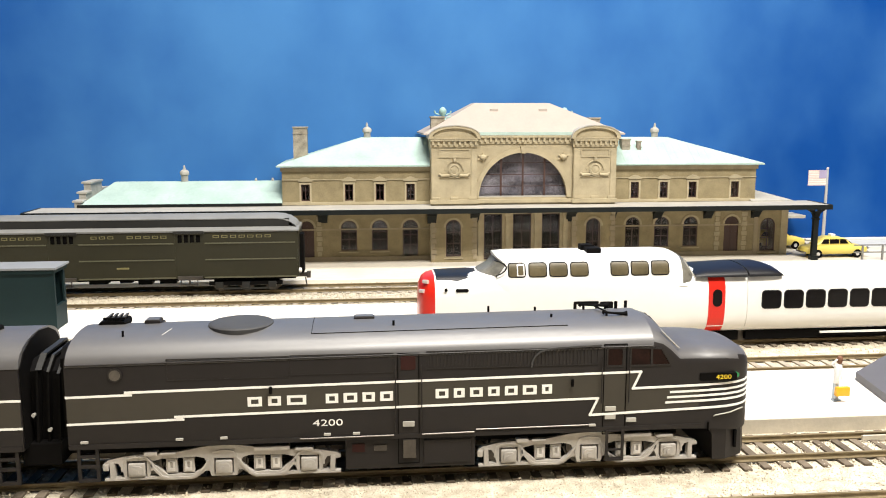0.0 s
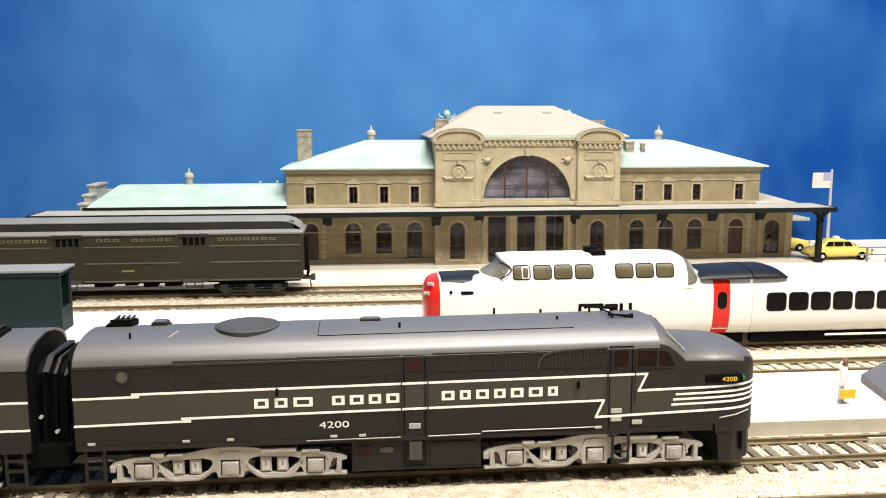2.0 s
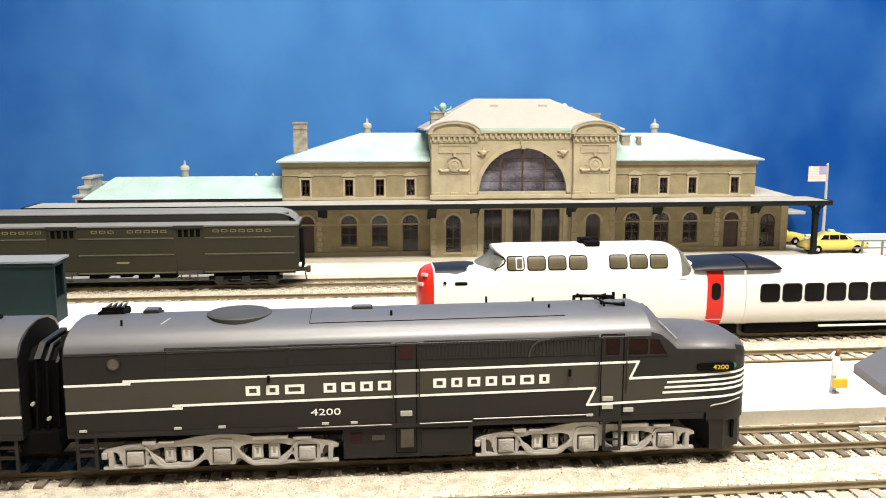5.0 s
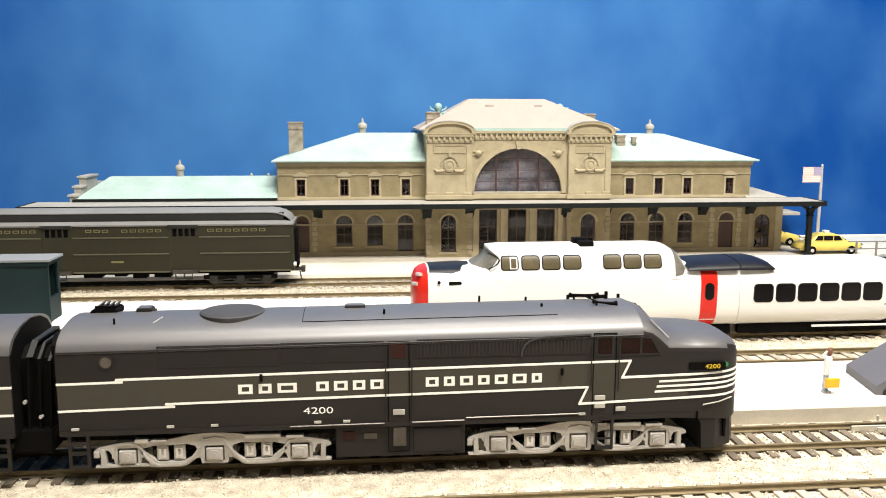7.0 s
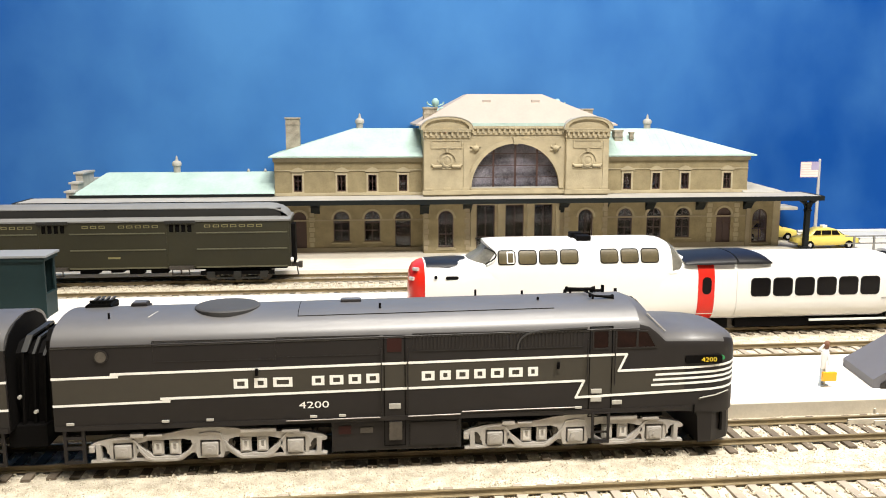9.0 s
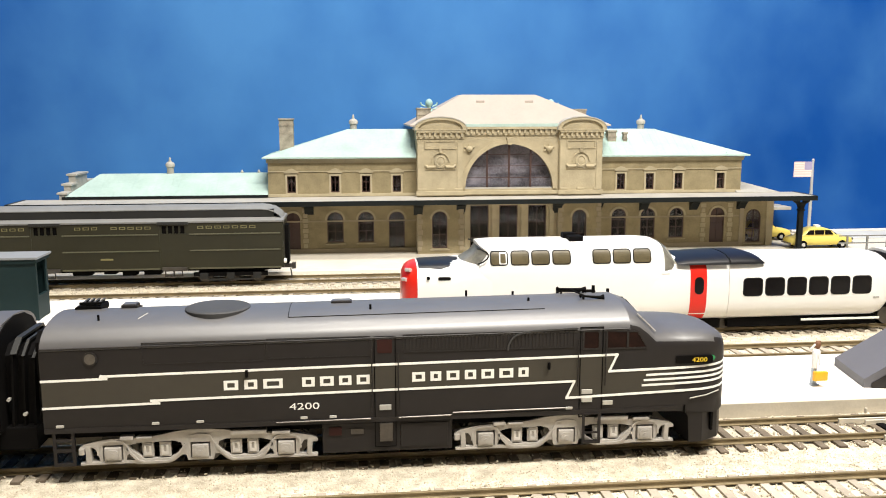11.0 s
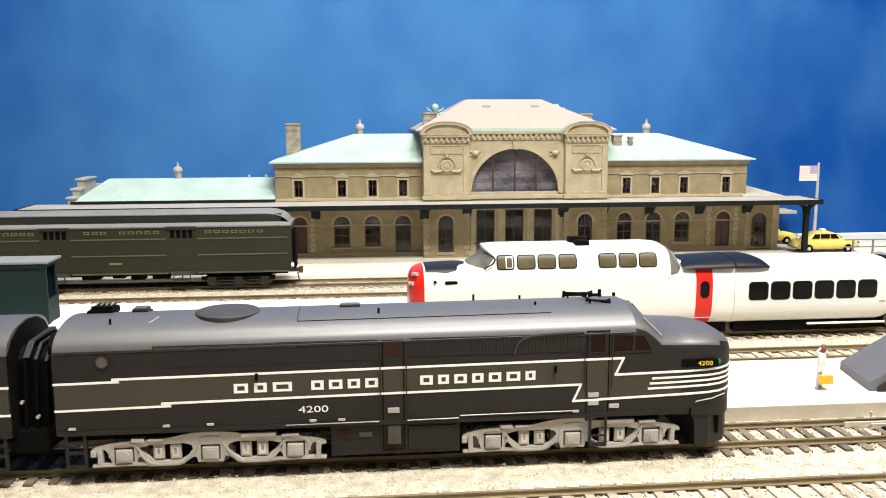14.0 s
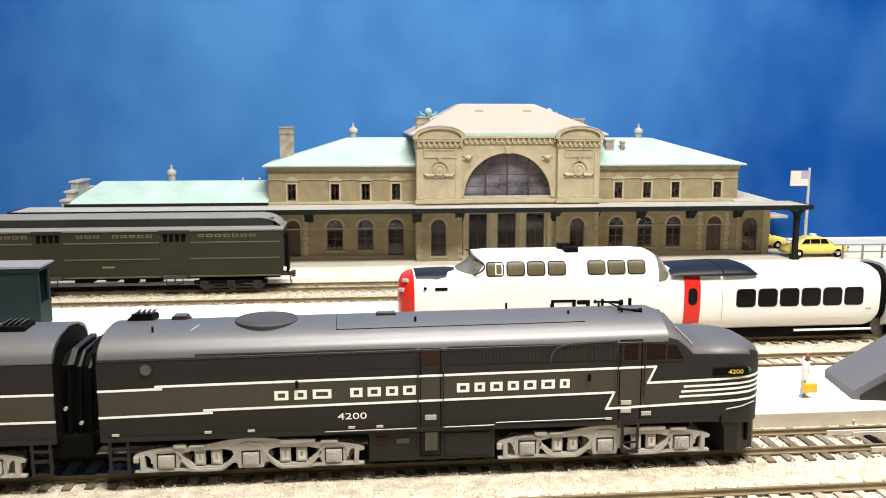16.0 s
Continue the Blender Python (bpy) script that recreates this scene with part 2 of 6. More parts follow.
# Same dark grey livery, with overhead light painted in as a paler grey.
LOCO_TOP_LIT = mat("top_lit_grey_paint", (0.080, 0.077, 0.077), 0.42, spec=1.0, var=0.12, scale=40, bump=0.03)
FAN = mat("fan_cover_paint", (0.045, 0.044, 0.044), 0.6, var=0.15, scale=60, spec=0.3)
LOCO_LIGHT = mat("band_grey_paint", (0.046, 0.0410, 0.0320), 0.45, spec=0.24, var=0.10, scale=40, bump=0.02)
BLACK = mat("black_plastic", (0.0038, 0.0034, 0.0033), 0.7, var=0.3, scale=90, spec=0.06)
WHITE_TRIM = mat("white_lining", (0.80, 0.79, 0.75), 0.5, var=0.04, scale=60)
TRUCK = mat("silver_truck_paint", (0.40, 0.375, 0.34), 0.5, 0.1, var=0.2, scale=120, bump=0.08)
STEEL = mat("wheel_steel", (0.10, 0.09, 0.08), 0.4, 0.7, var=0.3, scale=150)
RED_DULL = mat("dull_red_part", (0.026, 0.006, 0.005), 0.5, spec=0.2)
CABIN = mat("cab_interior_brown", (0.006, 0.003, 0.0025), 0.35, spec=0.08, var=0.7, scale=260, col2=(0.022, 0.009, 0.007))
CLEAR = glass("clear_glass", (0.86, 0.84, 0.84), 0.03)
DARKGLASS = mat("black_tinted_glass", (0.007, 0.006, 0.006), 0.25, spec=0.12, var=0.2, scale=100)
BROWNGLASS = mat("brown_tinted_glass", (0.085, 0.07, 0.036), 0.35, var=0.3, scale=70, col2=(0.13, 0.105, 0.058), spec=0.3)
TURBO_WHITE = mat("gloss_white_paint", (0.80, 0.79, 0.76), 0.28, var=0.03, scale=30)
TURBO_RED = mat("signal_red_paint", (0.62, 0.018, 0.008), 0.30, var=0.06, scale=40)
WINDSHIELD = mat("dark_windshield", (0.11, 0.105, 0.09), 0.35, spec=0.3, var=0.5, scale=90, col2=(0.21, 0.20, 0.165))
CHIMNEY = mat("sooty_stone", (0.17, 0.145, 0.11), 0.85, var=0.3, scale=130, bump=0.3, col2=(0.50, 0.445, 0.35))
TURBO_NAVY = mat("navy_black_paint", (0.008, 0.008, 0.010), 0.42, spec=0.3, var=0.2, scale=40)
RUBBER = mat("window_rubber", (0.010, 0.010, 0.010), 0.6, spec=0.15)
OLIVE = mat("olive_paint", (0.027, 0.025, 0.0135), 0.5, spec=0.3, var=0.14, scale=40, bump=0.05)
OLIVE_TRIM = mat("olive_moulding", (0.095, 0.09, 0.055), 0.5, var=0.1)
COACH_ROOF = mat("coach_roof_grey", (0.20, 0.20, 0.192), 0.6, var=0.14, scale=60, bump=0.05)
COACH_DARK = mat("clerestory_black", (0.015, 0.015, 0.014), 0.5)
GOLD = mat("faded_gold", (0.20, 0.175, 0.075), 0.5)
TEAL = mat("teal_shed_paint", (0.008, 0.022, 0.024), 0.6, spec=0.25, var=0.12, scale=60, bump=0.05)
SHED_ROOF = mat("shed_roof_grey", (0.22, 0.23, 0.24), 0.7, var=0.08)
SLATE = mat("slate_grey_plastic", (0.105, 0.103, 0.115), 0.6, var=0.06, scale=40, bump=0.04)
BRICK = mat("buff_brick", (0.29, 0.24, 0.14), 0.85, spec=0.2, var=0.24, scale=110, bump=0.4, bscale=1500)
STONE = mat("sandstone", (0.42, 0.36, 0.24), 0.8, spec=0.2, var=0.16, scale=110, bump=0.25, bscale=900)
STONE_DARK = mat("grey_stone", (0.33, 0.275, 0.185), 0.85, var=0.15, scale=60, bump=0.3)
COPPER = mat("verdigris_roof", (0.375, 0.505, 0.455), 0.75, spec=0.2, var=0.12, scale=50, col2=(0.475, 0.60, 0.55), bump=0.08)
PALE_ROOF = mat("pale_pink_roof", (0.43, 0.37, 0.325), 0.75, spec=0.2, var=0.07, scale=50, bump=0.08)
CANOPY = mat("canopy_roof_grey", (0.40, 0.38, 0.34), 0.7, var=0.15, scale=60)
CANOPY_DARK = mat("canopy_green_black", (0.0065, 0.009, 0.009), 0.5, spec=0.25)
JOINERY = mat("dark_brown_joinery", (0.060, 0.029, 0.023), 0.5)
ZINC = mat("zinc_grey", (0.40, 0.385, 0.345), 0.7, var=0.2, scale=120)
TEAL_ORN = mat("verdigris_ornament", (0.32, 0.50, 0.47), 0.6, var=0.2, scale=200)
TAXI = mat("taxi_yellow", (0.75, 0.61, 0.14), 0.3, var=0.05)
FENCE = mat("fence_grey", (0.20, 0.20, 0.19), 0.6)
# Pale mottling paints in the arched window's reflections, back light and curtains.
INNER = mat("lilac_grey_screen", (0.06, 0.063, 0.085), 0.9, var=0.5, scale=60, col2=(0.66, 0.68, 0.78))
CHROME_DULL = mat("bright_grey_metal", (0.62, 0.60, 0.57), 0.35, 0.4, var=0.25, scale=200)
CHROME = mat("chrome", (0.6, 0.6, 0.6), 0.2, 0.9)
POLE = mat("grey_post_paint", (0.45, 0.45, 0.45), 0.5)
FLAG_RED = mat("flag_red", (0.80, 0.60, 0.56), 0.8)
FLAG_WHITE = mat("flag_white", (0.82, 0.76, 0.72), 0.8)
FLAG_BLUE = mat("flag_blue", (0.36, 0.32, 0.48), 0.8)
SKIN = mat("figure_brown", (0.16, 0.07, 0.035), 0.7)
SHIRT = mat("figure_white", (0.72, 0.72, 0.72), 0.7)
TROUSERS = mat("figure_pale_blue", (0.42, 0.48, 0.55), 0.7)
CASE = mat("case_orange", (0.72, 0.36, 0.01), 0.5)
AMBER = mat("number_amber", (0.80, 0.55, 0.02), 0.5)
GREEN_LENS = mat("green_lens", (0.01, 0.20, 0.06), 0.2)
ROAD = mat("pale_road", (0.55, 0.56, 0.55), 0.9, var=0.08)

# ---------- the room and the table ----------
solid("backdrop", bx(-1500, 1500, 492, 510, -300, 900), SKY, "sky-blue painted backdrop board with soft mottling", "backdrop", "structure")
solid("wall_south", bx(-1700, 2100, -2020, -2000, -1000, 1250), WALLS, "plain beige-grey room wall", "wall", "structure")
solid("wall_west", bx(-1720, -1700, -2000, 900, -1000, 1250), WALLS, "plain beige-grey room wall", "wall", "structure")
solid("wall_east", bx(2100, 2120, -2000, 900, -1000, 1250), WALLS, "plain beige-grey room wall", "wall", "structure")
solid("wall_north", bx(-1700, 2100, 900, 920, -1000, 1250), WALLS, "plain beige-grey room wall", "wall", "structure")
solid("ceiling", bx(-1720, 2120, -2020, 920, 1250, 1270), PLASTER, "plain white ceiling", "ceiling", "structure")
solid("floor", bx(-1720, 2120, -2020, 920, -1020, -1000), WALLS, "plain grey room floor", "floor", "structure")
for fx, fy, fw, fz in ((380, -360, 380, 990), (200, 180, 380, 1090)):
    lampbox = thing("ceiling_light", fx, fy, 1250, "white enamelled fluorescent ceiling fitting", "lamp", "ceiling lights")
    part("housing", bx(fx - fw, fx + fw, fy - 160, fy + 160, fz, fz + 60, bev=6), PLASTER, lampbox)
    for hx in (fx - fw + 60, fx + fw - 60):
        part("hanger", rod(B(), (hx, fy, fz + 60), (hx, fy, 1250), 5, 8), PLASTER, lampbox)

# ballast sheet with a gently uneven face
def ground_height(x, y):
    h = 1.12 + 0.28 * noise.noise(Vector((x * 0.05, y * 0.05, 3.1))) + 0.25 * noise.noise(Vector((x * 0.2, y * 0.2, 1.7)))
    return h


bm = B()
gx = [-1500, -900, -500] + list(range(-300, 560, 10)) + [700, 1000, 1500]
gy = [-330, -250, -150] + list(range(-100, 20, 6)) + list(range(20, 340, 12)) + [400, 492]
rows = [[bm.verts.new((x, y, ground_height(x, y))) for x in gx] for y in gy]
for a, b in zip(rows, rows[1:]):
    for i in range(len(gx) - 1):
        bm.faces.new((a[i], a[i + 1], b[i + 1], b[i]))
solid("ground", bm, BALLAST_BED, "pale cream gravel ballast bed on the layout", "ground", "structure", smooth=60)

solid("table_base", bx(-1500, 1500, -330, 491, -1000, -1.0), WALLS, "plain grey layout table base", "table", "structure")

# loose ballast stones as one heap of small solids
def stones(name, count, areas, seed, lift=0.0, size=(0.12, 0.36)):
    rs = np.random.RandomState(seed)
    base = np.array([(1, 0, 0), (-1, 0, 0), (0, 1, 0), (0, -1, 0), (0, 0, 1), (0, 0, -1)], float)
    tri = np.array([(0, 2, 4), (2, 1, 4), (1, 3, 4), (3, 0, 4), (2, 0, 5), (1, 2, 5), (3, 1, 5), (0, 3, 5)])
    weights = np.array([(a[1] - a[0]) * (a[3] - a[2]) for a in areas], float)
    spot = np.array(areas, float)[rs.choice(len(areas), count, p=weights / weights.sum())]
    x = spot[:, 0] + (spot[:, 1] - spot[:, 0]) * rs.rand(count)
    y = spot[:, 2] + (spot[:, 3] - spot[:, 2]) * rs.rand(count)
    s = rs.uniform(size[0], size[1], count) * rs.choice((1.0, 0.8, 1.3), count)
    a, b = rs.uniform(0, 6.28, count), rs.uniform(0, 6.28, count)
    ca, sa, cb, sb, o = np.cos(a), np.sin(a), np.cos(b), np.sin(b), np.zeros(count)
    rot = np.stack([np.stack([ca, -sa * cb, sa * sb], 1), np.stack([sa, ca * cb, -ca * sb], 1), np.stack([o, sb, cb], 1)], 1)
    shape = base[None] * rs.uniform(0.6, 1.25, (count, 6, 1)) * s[:, None, None]
    high = np.array([ground_height(u, v) for u, v in zip(x, y)]) + s * 0.25 + lift * rs.rand(count)
    v = np.einsum("nij,nkj->nki", rot, shape) + np.stack([x, y, high], 1)[:, None, :]
    f = (tri[None] + 6 * np.arange(count)[:, None, None]).reshape(-1, 3)
    me = bpy.data.meshes.new(name)
    me.from_pydata((v.reshape(-1, 3) * MM).tolist(), [], f.tolist())
    me.materials.append(STONES)
    return tagged(new(name, me), "loose pale tan ballast stones between the tracks", "ballast", kind="stuff")


stones("ballast_stones", 21000, [(-70, 340, -88, -65), (-70, 340, -32.5, -15.5), (-70, 340, 15.5, 17.5)], 4)
stones("ballast_stones", 5200, [(-70, 340, -15.5, 15.5)], 7, 0.45, (0.2, 0.55))
stones("ballast_stones", 5200, [(-70, 360, -65, -32.5)], 8, 0.45, (0.2, 0.55))
stones("ballast_stones", 9000, [(-60, 480, 82, 168)], 5, 0.4, (0.2, 0.45))
stones("ballast_stones", 8000, [(-160, 180, 238, 330)], 6, 0.5, (0.25, 0.5))

# platforms
bm = B()
box(bm, -700, 900, 19, 79, 0, 6.6, bev=0.3)
solid("platform_1", bm, CONCRETE, "smooth cream-white painted island platform", "platform", "structure")
solid("platform_edge_1", bx(-700, 900, 17.6, 18.98, 0, 6.8, bev=0.2), KERB, "grey-tan kerb along the platform", "kerb", "structure")
solid("platform_2", bx(-900, 900, 168, 236, 0, 6.6, bev=0.3), CONCRETE, "smooth cream-white painted island platform", "platform", "structure")
solid("platform_3", bx(-900, 1200, 334, 491, 0, 3.6, bev=0.3), PAVING, "buff paved station platform and forecourt", "platform", "structure")
solid("platform_edge_3", bx(-900, 1200, 331.5, 333.9, 0, 3.9, bev=0.2), CONCRETE, "pale kerb along the station platform", "kerb", "structure")

# ---------- tracks ----------
def railtrack(yc, x0, x1, tie_mat, tie_x0, tie_x1, label, gauge=16.5, pitch=7.3):
    tr = thing("railway_track", 0, yc, 0, label, "track", "tracks of the yard", "structure")
    for s in (-1, 1):
        y = yc + s * (gauge / 2 + 0.45)
        prof = [(-1.1, 1.9), (1.1, 1.9), (1.1, 2.2), (0.3, 2.5), (0.3, 3.3), (0.5, 3.5), (0.5, 3.9), (0.42, 4.0), (-0.42, 4.0), (-0.5, 3.9), (-0.5, 3.5), (-0.3, 3.3), (-0.3, 2.5), (-1.1, 2.2)]
        part("rail", prism(B(), [(y + a, b) for a, b in prof], "x", x0, x1), RAIL, tr)
    me = to_mesh("tie", bx(-1.5, 1.5, -15, 15, 0.2, 1.95, bev=0.2), tie_mat)
    n = int((tie_x1 - tie_x0) / pitch)
    for i in range(min(n, 290)):
        ob = new("tie", me)
        ob.parent = tr
        ob.matrix_basis = pose((tie_x0 + i * pitch + random.uniform(-0.3, 0.3)) * MM, random.uniform(-0.4, 0.4) * MM, random.uniform(-0.15, 0.1) * MM, 0, 0, random.uniform(-1, 1))
    return tr


TRACK_LABEL = "brown-railed model track on plastic ties in pale ballast"
railtrack(-48.5, -900, 1100, DUSTY_TIE, -60, 360, TRACK_LABEL)
railtrack(0, -900, 1100, TIE, -120, 480, TRACK_LABEL)
railtrack(100, -900, 1100, DUSTY_TIE, 100, 560, TRACK_LABEL)
railtrack(150, -900, 1100, TIE, 60, 620, TRACK_LABEL)
railtrack(255, -900, 1100, DUSTY_TIE, -200, 220, "track nearly buried in pale ballast")
railtrack(307, -900, 1100, DUSTY_TIE, -240, 260, "track nearly buried in pale ballast")


tn = thing("turnout_blades", 300, 0, 0, "short pale guard rails of a turnout in the track", "turnout", kind="structure")
for xa, xb, ya in ((277, 420, 5.6), (286, 420, 3.2), (284, 420, -11.6)):
    lean = -1.8 if ya > 0 else 1.8
    part("guard_rail", prism(B(), [(xa, ya), (xb, ya + lean), (xb, ya + lean + 0.9), (xa, ya + 0.9)], "z", 1.9, 3.7), KERB, tn, "pale guard rail")
part("switch_pin", turned(B(), [(1.3, 1.9), (1.3, 3.2), (0.5, 3.4), (0.5, 5.4), (0.2, 5.6)], 291, 11.5, 10), KERB, tn)
part("throw_bar", bx(290, 293, -8, 9, 1.9, 2.6), BLACK, tn)

# ---------- diesel locomotive ----------
def hull_section(x, hw, zb, zs, zt, n=12, yc=0.0, p=2.4):
    """Straight sides from zb to zs, then a rounded roof up to zt."""
    pts = [(x, yc + hw, zb), (x, yc + hw, zs)]
    for i in range(1, n):
        a = math.pi * i / n
        c, s = math.cos(a), math.sin(a)
        pts.append((x, yc + hw * math.copysign(abs(c) ** (2 / p), c), zs + (zt - zs) * s ** (2 / p)))
    pts += [(x, yc - hw, zs), (x, yc - hw, zb)]
    return pts


AXLES = (10, 37, 64)


def truck_frame(bm, x0, side):
    """Silver side frame of a three-axle truck, 74 long, from x0."""
    y0, y1 = (-17.2, -15.6) if side < 0 else (15.6, 17.2)

    def both(pts):
        return pts, [(74 - a, b) for a, b in pts[::-1]]

    def put(pts):
        return [(x0 + a, b) for a, b in pts]
    top = [(0, 13.4), (1.6, 14.3), (5.6, 15.2), (9, 15.7), (15, 15.8), (20, 15.9), (25, 16.6), (29.5, 17.5), (33.5, 17.9), (37, 17.95)]
    low = [(37, 7.8), (33.0, 7.8), (32.5, 9.6), (31.2, 9.7), (28.6, 7.6), (27.0, 7.0), (18.4, 7.0), (16.4, 7.4), (13.6, 7.5), (0.0, 7.4), (0.0, 8.2), (1.9, 8.3), (1.6, 12.3), (0, 12.5)]
    right_low = [(74 - a, b) for a, b in low[::-1]][:-1]
    outline = top + [(74 - a, b) for a, b in top[-2::-1]] + right_low + low
    holes = [rect(a - 3.1, a + 3.1, 8.5, 13.7) for a in AXLES]
    for pts in ([(3.5, 8.5), (6.0, 8.5), (5.5, 11.0), (4.3, 13.0), (3.2, 13.2)],
                [(14.6, 13.4), (15.6, 12.0), (19.4, 8.7), (27.4, 8.7), (29.4, 9.8), (31.6, 12.2), (31.0, 13.8), (28.6, 14.5), (24, 14.3), (18, 14.2)],
                [(13.9, 8.5), (16.6, 8.5), (14.6, 11.2)]):
        holes += both(pts)
    plate(bm, put(outline), [put(h) for h in holes], y0, y1)
    ya, yb = (y0 - 0.35, y0 + 0.3) if side < 0 else (y1 - 0.3, y1 + 0.35)
    # raised ribs over the journals and along the hanging bars
    for a in AXLES:
        top_z = 15.2 if a != 37 else 16.4
        band(bm, put([(a - 4.6, 10.5), (a - 4.3, 13.4), (a - 3.2, top_z - 0.5), (a, top_z), (a + 3.2, top_z - 0.5), (a + 4.3, 13.4), (a + 4.6, 10.5)]), 0.55, ya, yb)
    for m in (0, 1):
        arc = [(14.2, 12.6), (15.6, 10.6), (17.6, 8.4), (19.6, 7.7), (26.6, 7.7), (28.4, 8.5), (30.4, 10.4), (32.4, 13.2)]
        band(bm, put(both(arc)[m]), 0.7, ya, yb)
        bar(bm, put([(0.1, 7.8), (13.4, 7.9)] if m == 0 else [(60.6, 7.9), (73.9, 7.8)]), 0.6, ya, yb)
        bar(bm, put([(2.5, 8.2), (2.5, 13.6)] if m == 0 else [(71.5, 8.2), (71.5, 13.6)]), 1.4, ya, yb)
    return bm


def truck(loco, x0):
    tk = part("truck", bx(x0 + 6, x0 + 66, -8, 8, 9.5, 15.0), BLACK, loco, "silver-grey three-axle truck")
    for s in (-1, 1):
        part("side_frame", truck_frame(B(), x0, s), TRUCK, tk)

        def span(p, q):
            return sorted((s * p, s * q))
        for a in AXLES:
            part("journal_box", bx(x0 + a - 2.6, x0 + a + 2.6, *span(15.4, 17.9), 8.7, 13.0, bev=0.4), TRUCK, tk)
            lid = prism(B(), rrect(x0 + a - 1.9, x0 + a + 1.9, 9.1, 12.4, 1.4), "y", s * 17.9, s * 18.4)
            part("journal_lid", rod(lid, (x0 + a, s * 18.3, 10.6), (x0 + a, s * 18.7, 10.6), 0.9, 10), TRUCK, tk)
        for a in (20.6, 25.9, 48.1, 53.4):
            h = part("spring_hanger", bx(x0 + a - 1.8, x0 + a + 1.8, *span(15.2, 16.6), 9.0, 13.9, bev=0.3), TRUCK, tk)
            u = plate(B(), rect(x0 + a - 1.1, x0 + a + 1.1, 9.8, 13.0), [rect(x0 + a - 0.45, x0 + a + 0.45, 10.8, 12.9)], *span(16.62, 17.0))
            part("clip", u, CHROME_DULL, h, "bright U-shaped spring clip")
        for ba, bb, bz, bh in ((12.4, 16.6, 15.3, 1.5), (17.4, 22.4, 15.5, 0.9), (46.6, 58.0, 15.8, 1.5), (59.6, 65.4, 15.4, 1.2)):
            part("brake_cylinder", bx(x0 + ba, x0 + bb, *span(15.5, 18.0), bz, bz + bh, bev=0.4), TRUCK, tk)
        part("end_cap", bx(x0 - 0.4, x0 + 1.4, *span(15.4, 17.6), 10.8, 13.0, bev=0.3), TRUCK, tk)
    sets = []
    for a in AXLES:
        w = B()
        for s in (-1, 1):
            rod(w, (0, s * 7.6, 0), (0, s * 10.2, 0), 6.0, 24)
            rod(w, (0, s * 6.9, 0), (0, s * 7.6, 0), 6.6, 24)
            for k in range(4):
                t = k * math.pi / 2
                rod(w, (3.4 * math.cos(t), s * 10.2, 3.4 * math.sin(t)), (3.4 * math.cos(t), s * 10.6, 3.4 * math.sin(t)), 0.9, 6)
        rod(w, (0, -11, 0), (0, 11, 0), 1.3, 8)
        me = to_mesh("wheelset", w, STEEL, smooth=40)
        ob = new("wheelset", me)
        ob.parent = tk
        o = ORIGIN[loco]
        ob.location = (Vector((x0 + a, 0, 10.0)) - o) * MM
        sets.append(ob)
    return sets


SIDE = -18.4
WHEELS = []


def side_line(bm, pts, w=0.75):
    """A painted line in straight runs, each a hair prouder than the one before."""
    for k, ((xa, za), (xb, zb)) in enumerate(zip(pts, pts[1:])):
        l = math.hypot(xb - xa, zb - za)
        dx, dz = (xb - xa) / l * w * 0.4, (zb - za) / l * w * 0.4
        bar(bm, [(xa - dx, za - dz), (xb + dx, zb + dz)], w, SIDE - 0.14 - 0.03 * k, SIDE + 0.1 + 0.02 * k)
    return bm


def word(parent, x0, x1, z0, z1, widths, y, mat_, name="letter", w=0.8, rise=0.0):
    """Plain outlined blocks in place of a company's name."""
    gap = 0.42
    unit = (x1 - x0) / (sum(widths) + gap * (len(widths) - 1))
    a = x0
    for k in widths:
        b, up = a + k * unit, rise * (a - x0)
        part(name, plate(B(), rect(a, b, z0 + up, z1 + up), [rect(a + w * 1.35, b - w * 1.35, z0 + w + up, z1 - w + up)], y - 0.14, y + 0.1), mat_, parent)
        a = b + gap * unit


def loco_common(loco, a, b, up=0.0):
    """Hull and skirts of a carbody from x = a to b."""
    bm = B()
    loft(bm, [hull_section(a, 17.9, 18.6, 44.2, 52.2, p=2.15), hull_section(a + 0.8, 18.4, 18.6, 44.4, 52.7, p=2.15), hull_section(b, 18.4, 18.6, 44.4 + up, 52.7 + up, p=2.15)])
    part("carbody", bm, LOCO_DARK, loco, "dark grey carbody", smooth=50)
    # Roof shell takes the paler grey that stands for light from above.
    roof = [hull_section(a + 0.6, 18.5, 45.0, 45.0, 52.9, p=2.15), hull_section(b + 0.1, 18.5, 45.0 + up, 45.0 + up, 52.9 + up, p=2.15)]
    part("roof", loft(B(), roof), LOCO_TOP_LIT, loco, "smooth dark grey roof with a soft sheen, overhead light painted in", smooth=50)


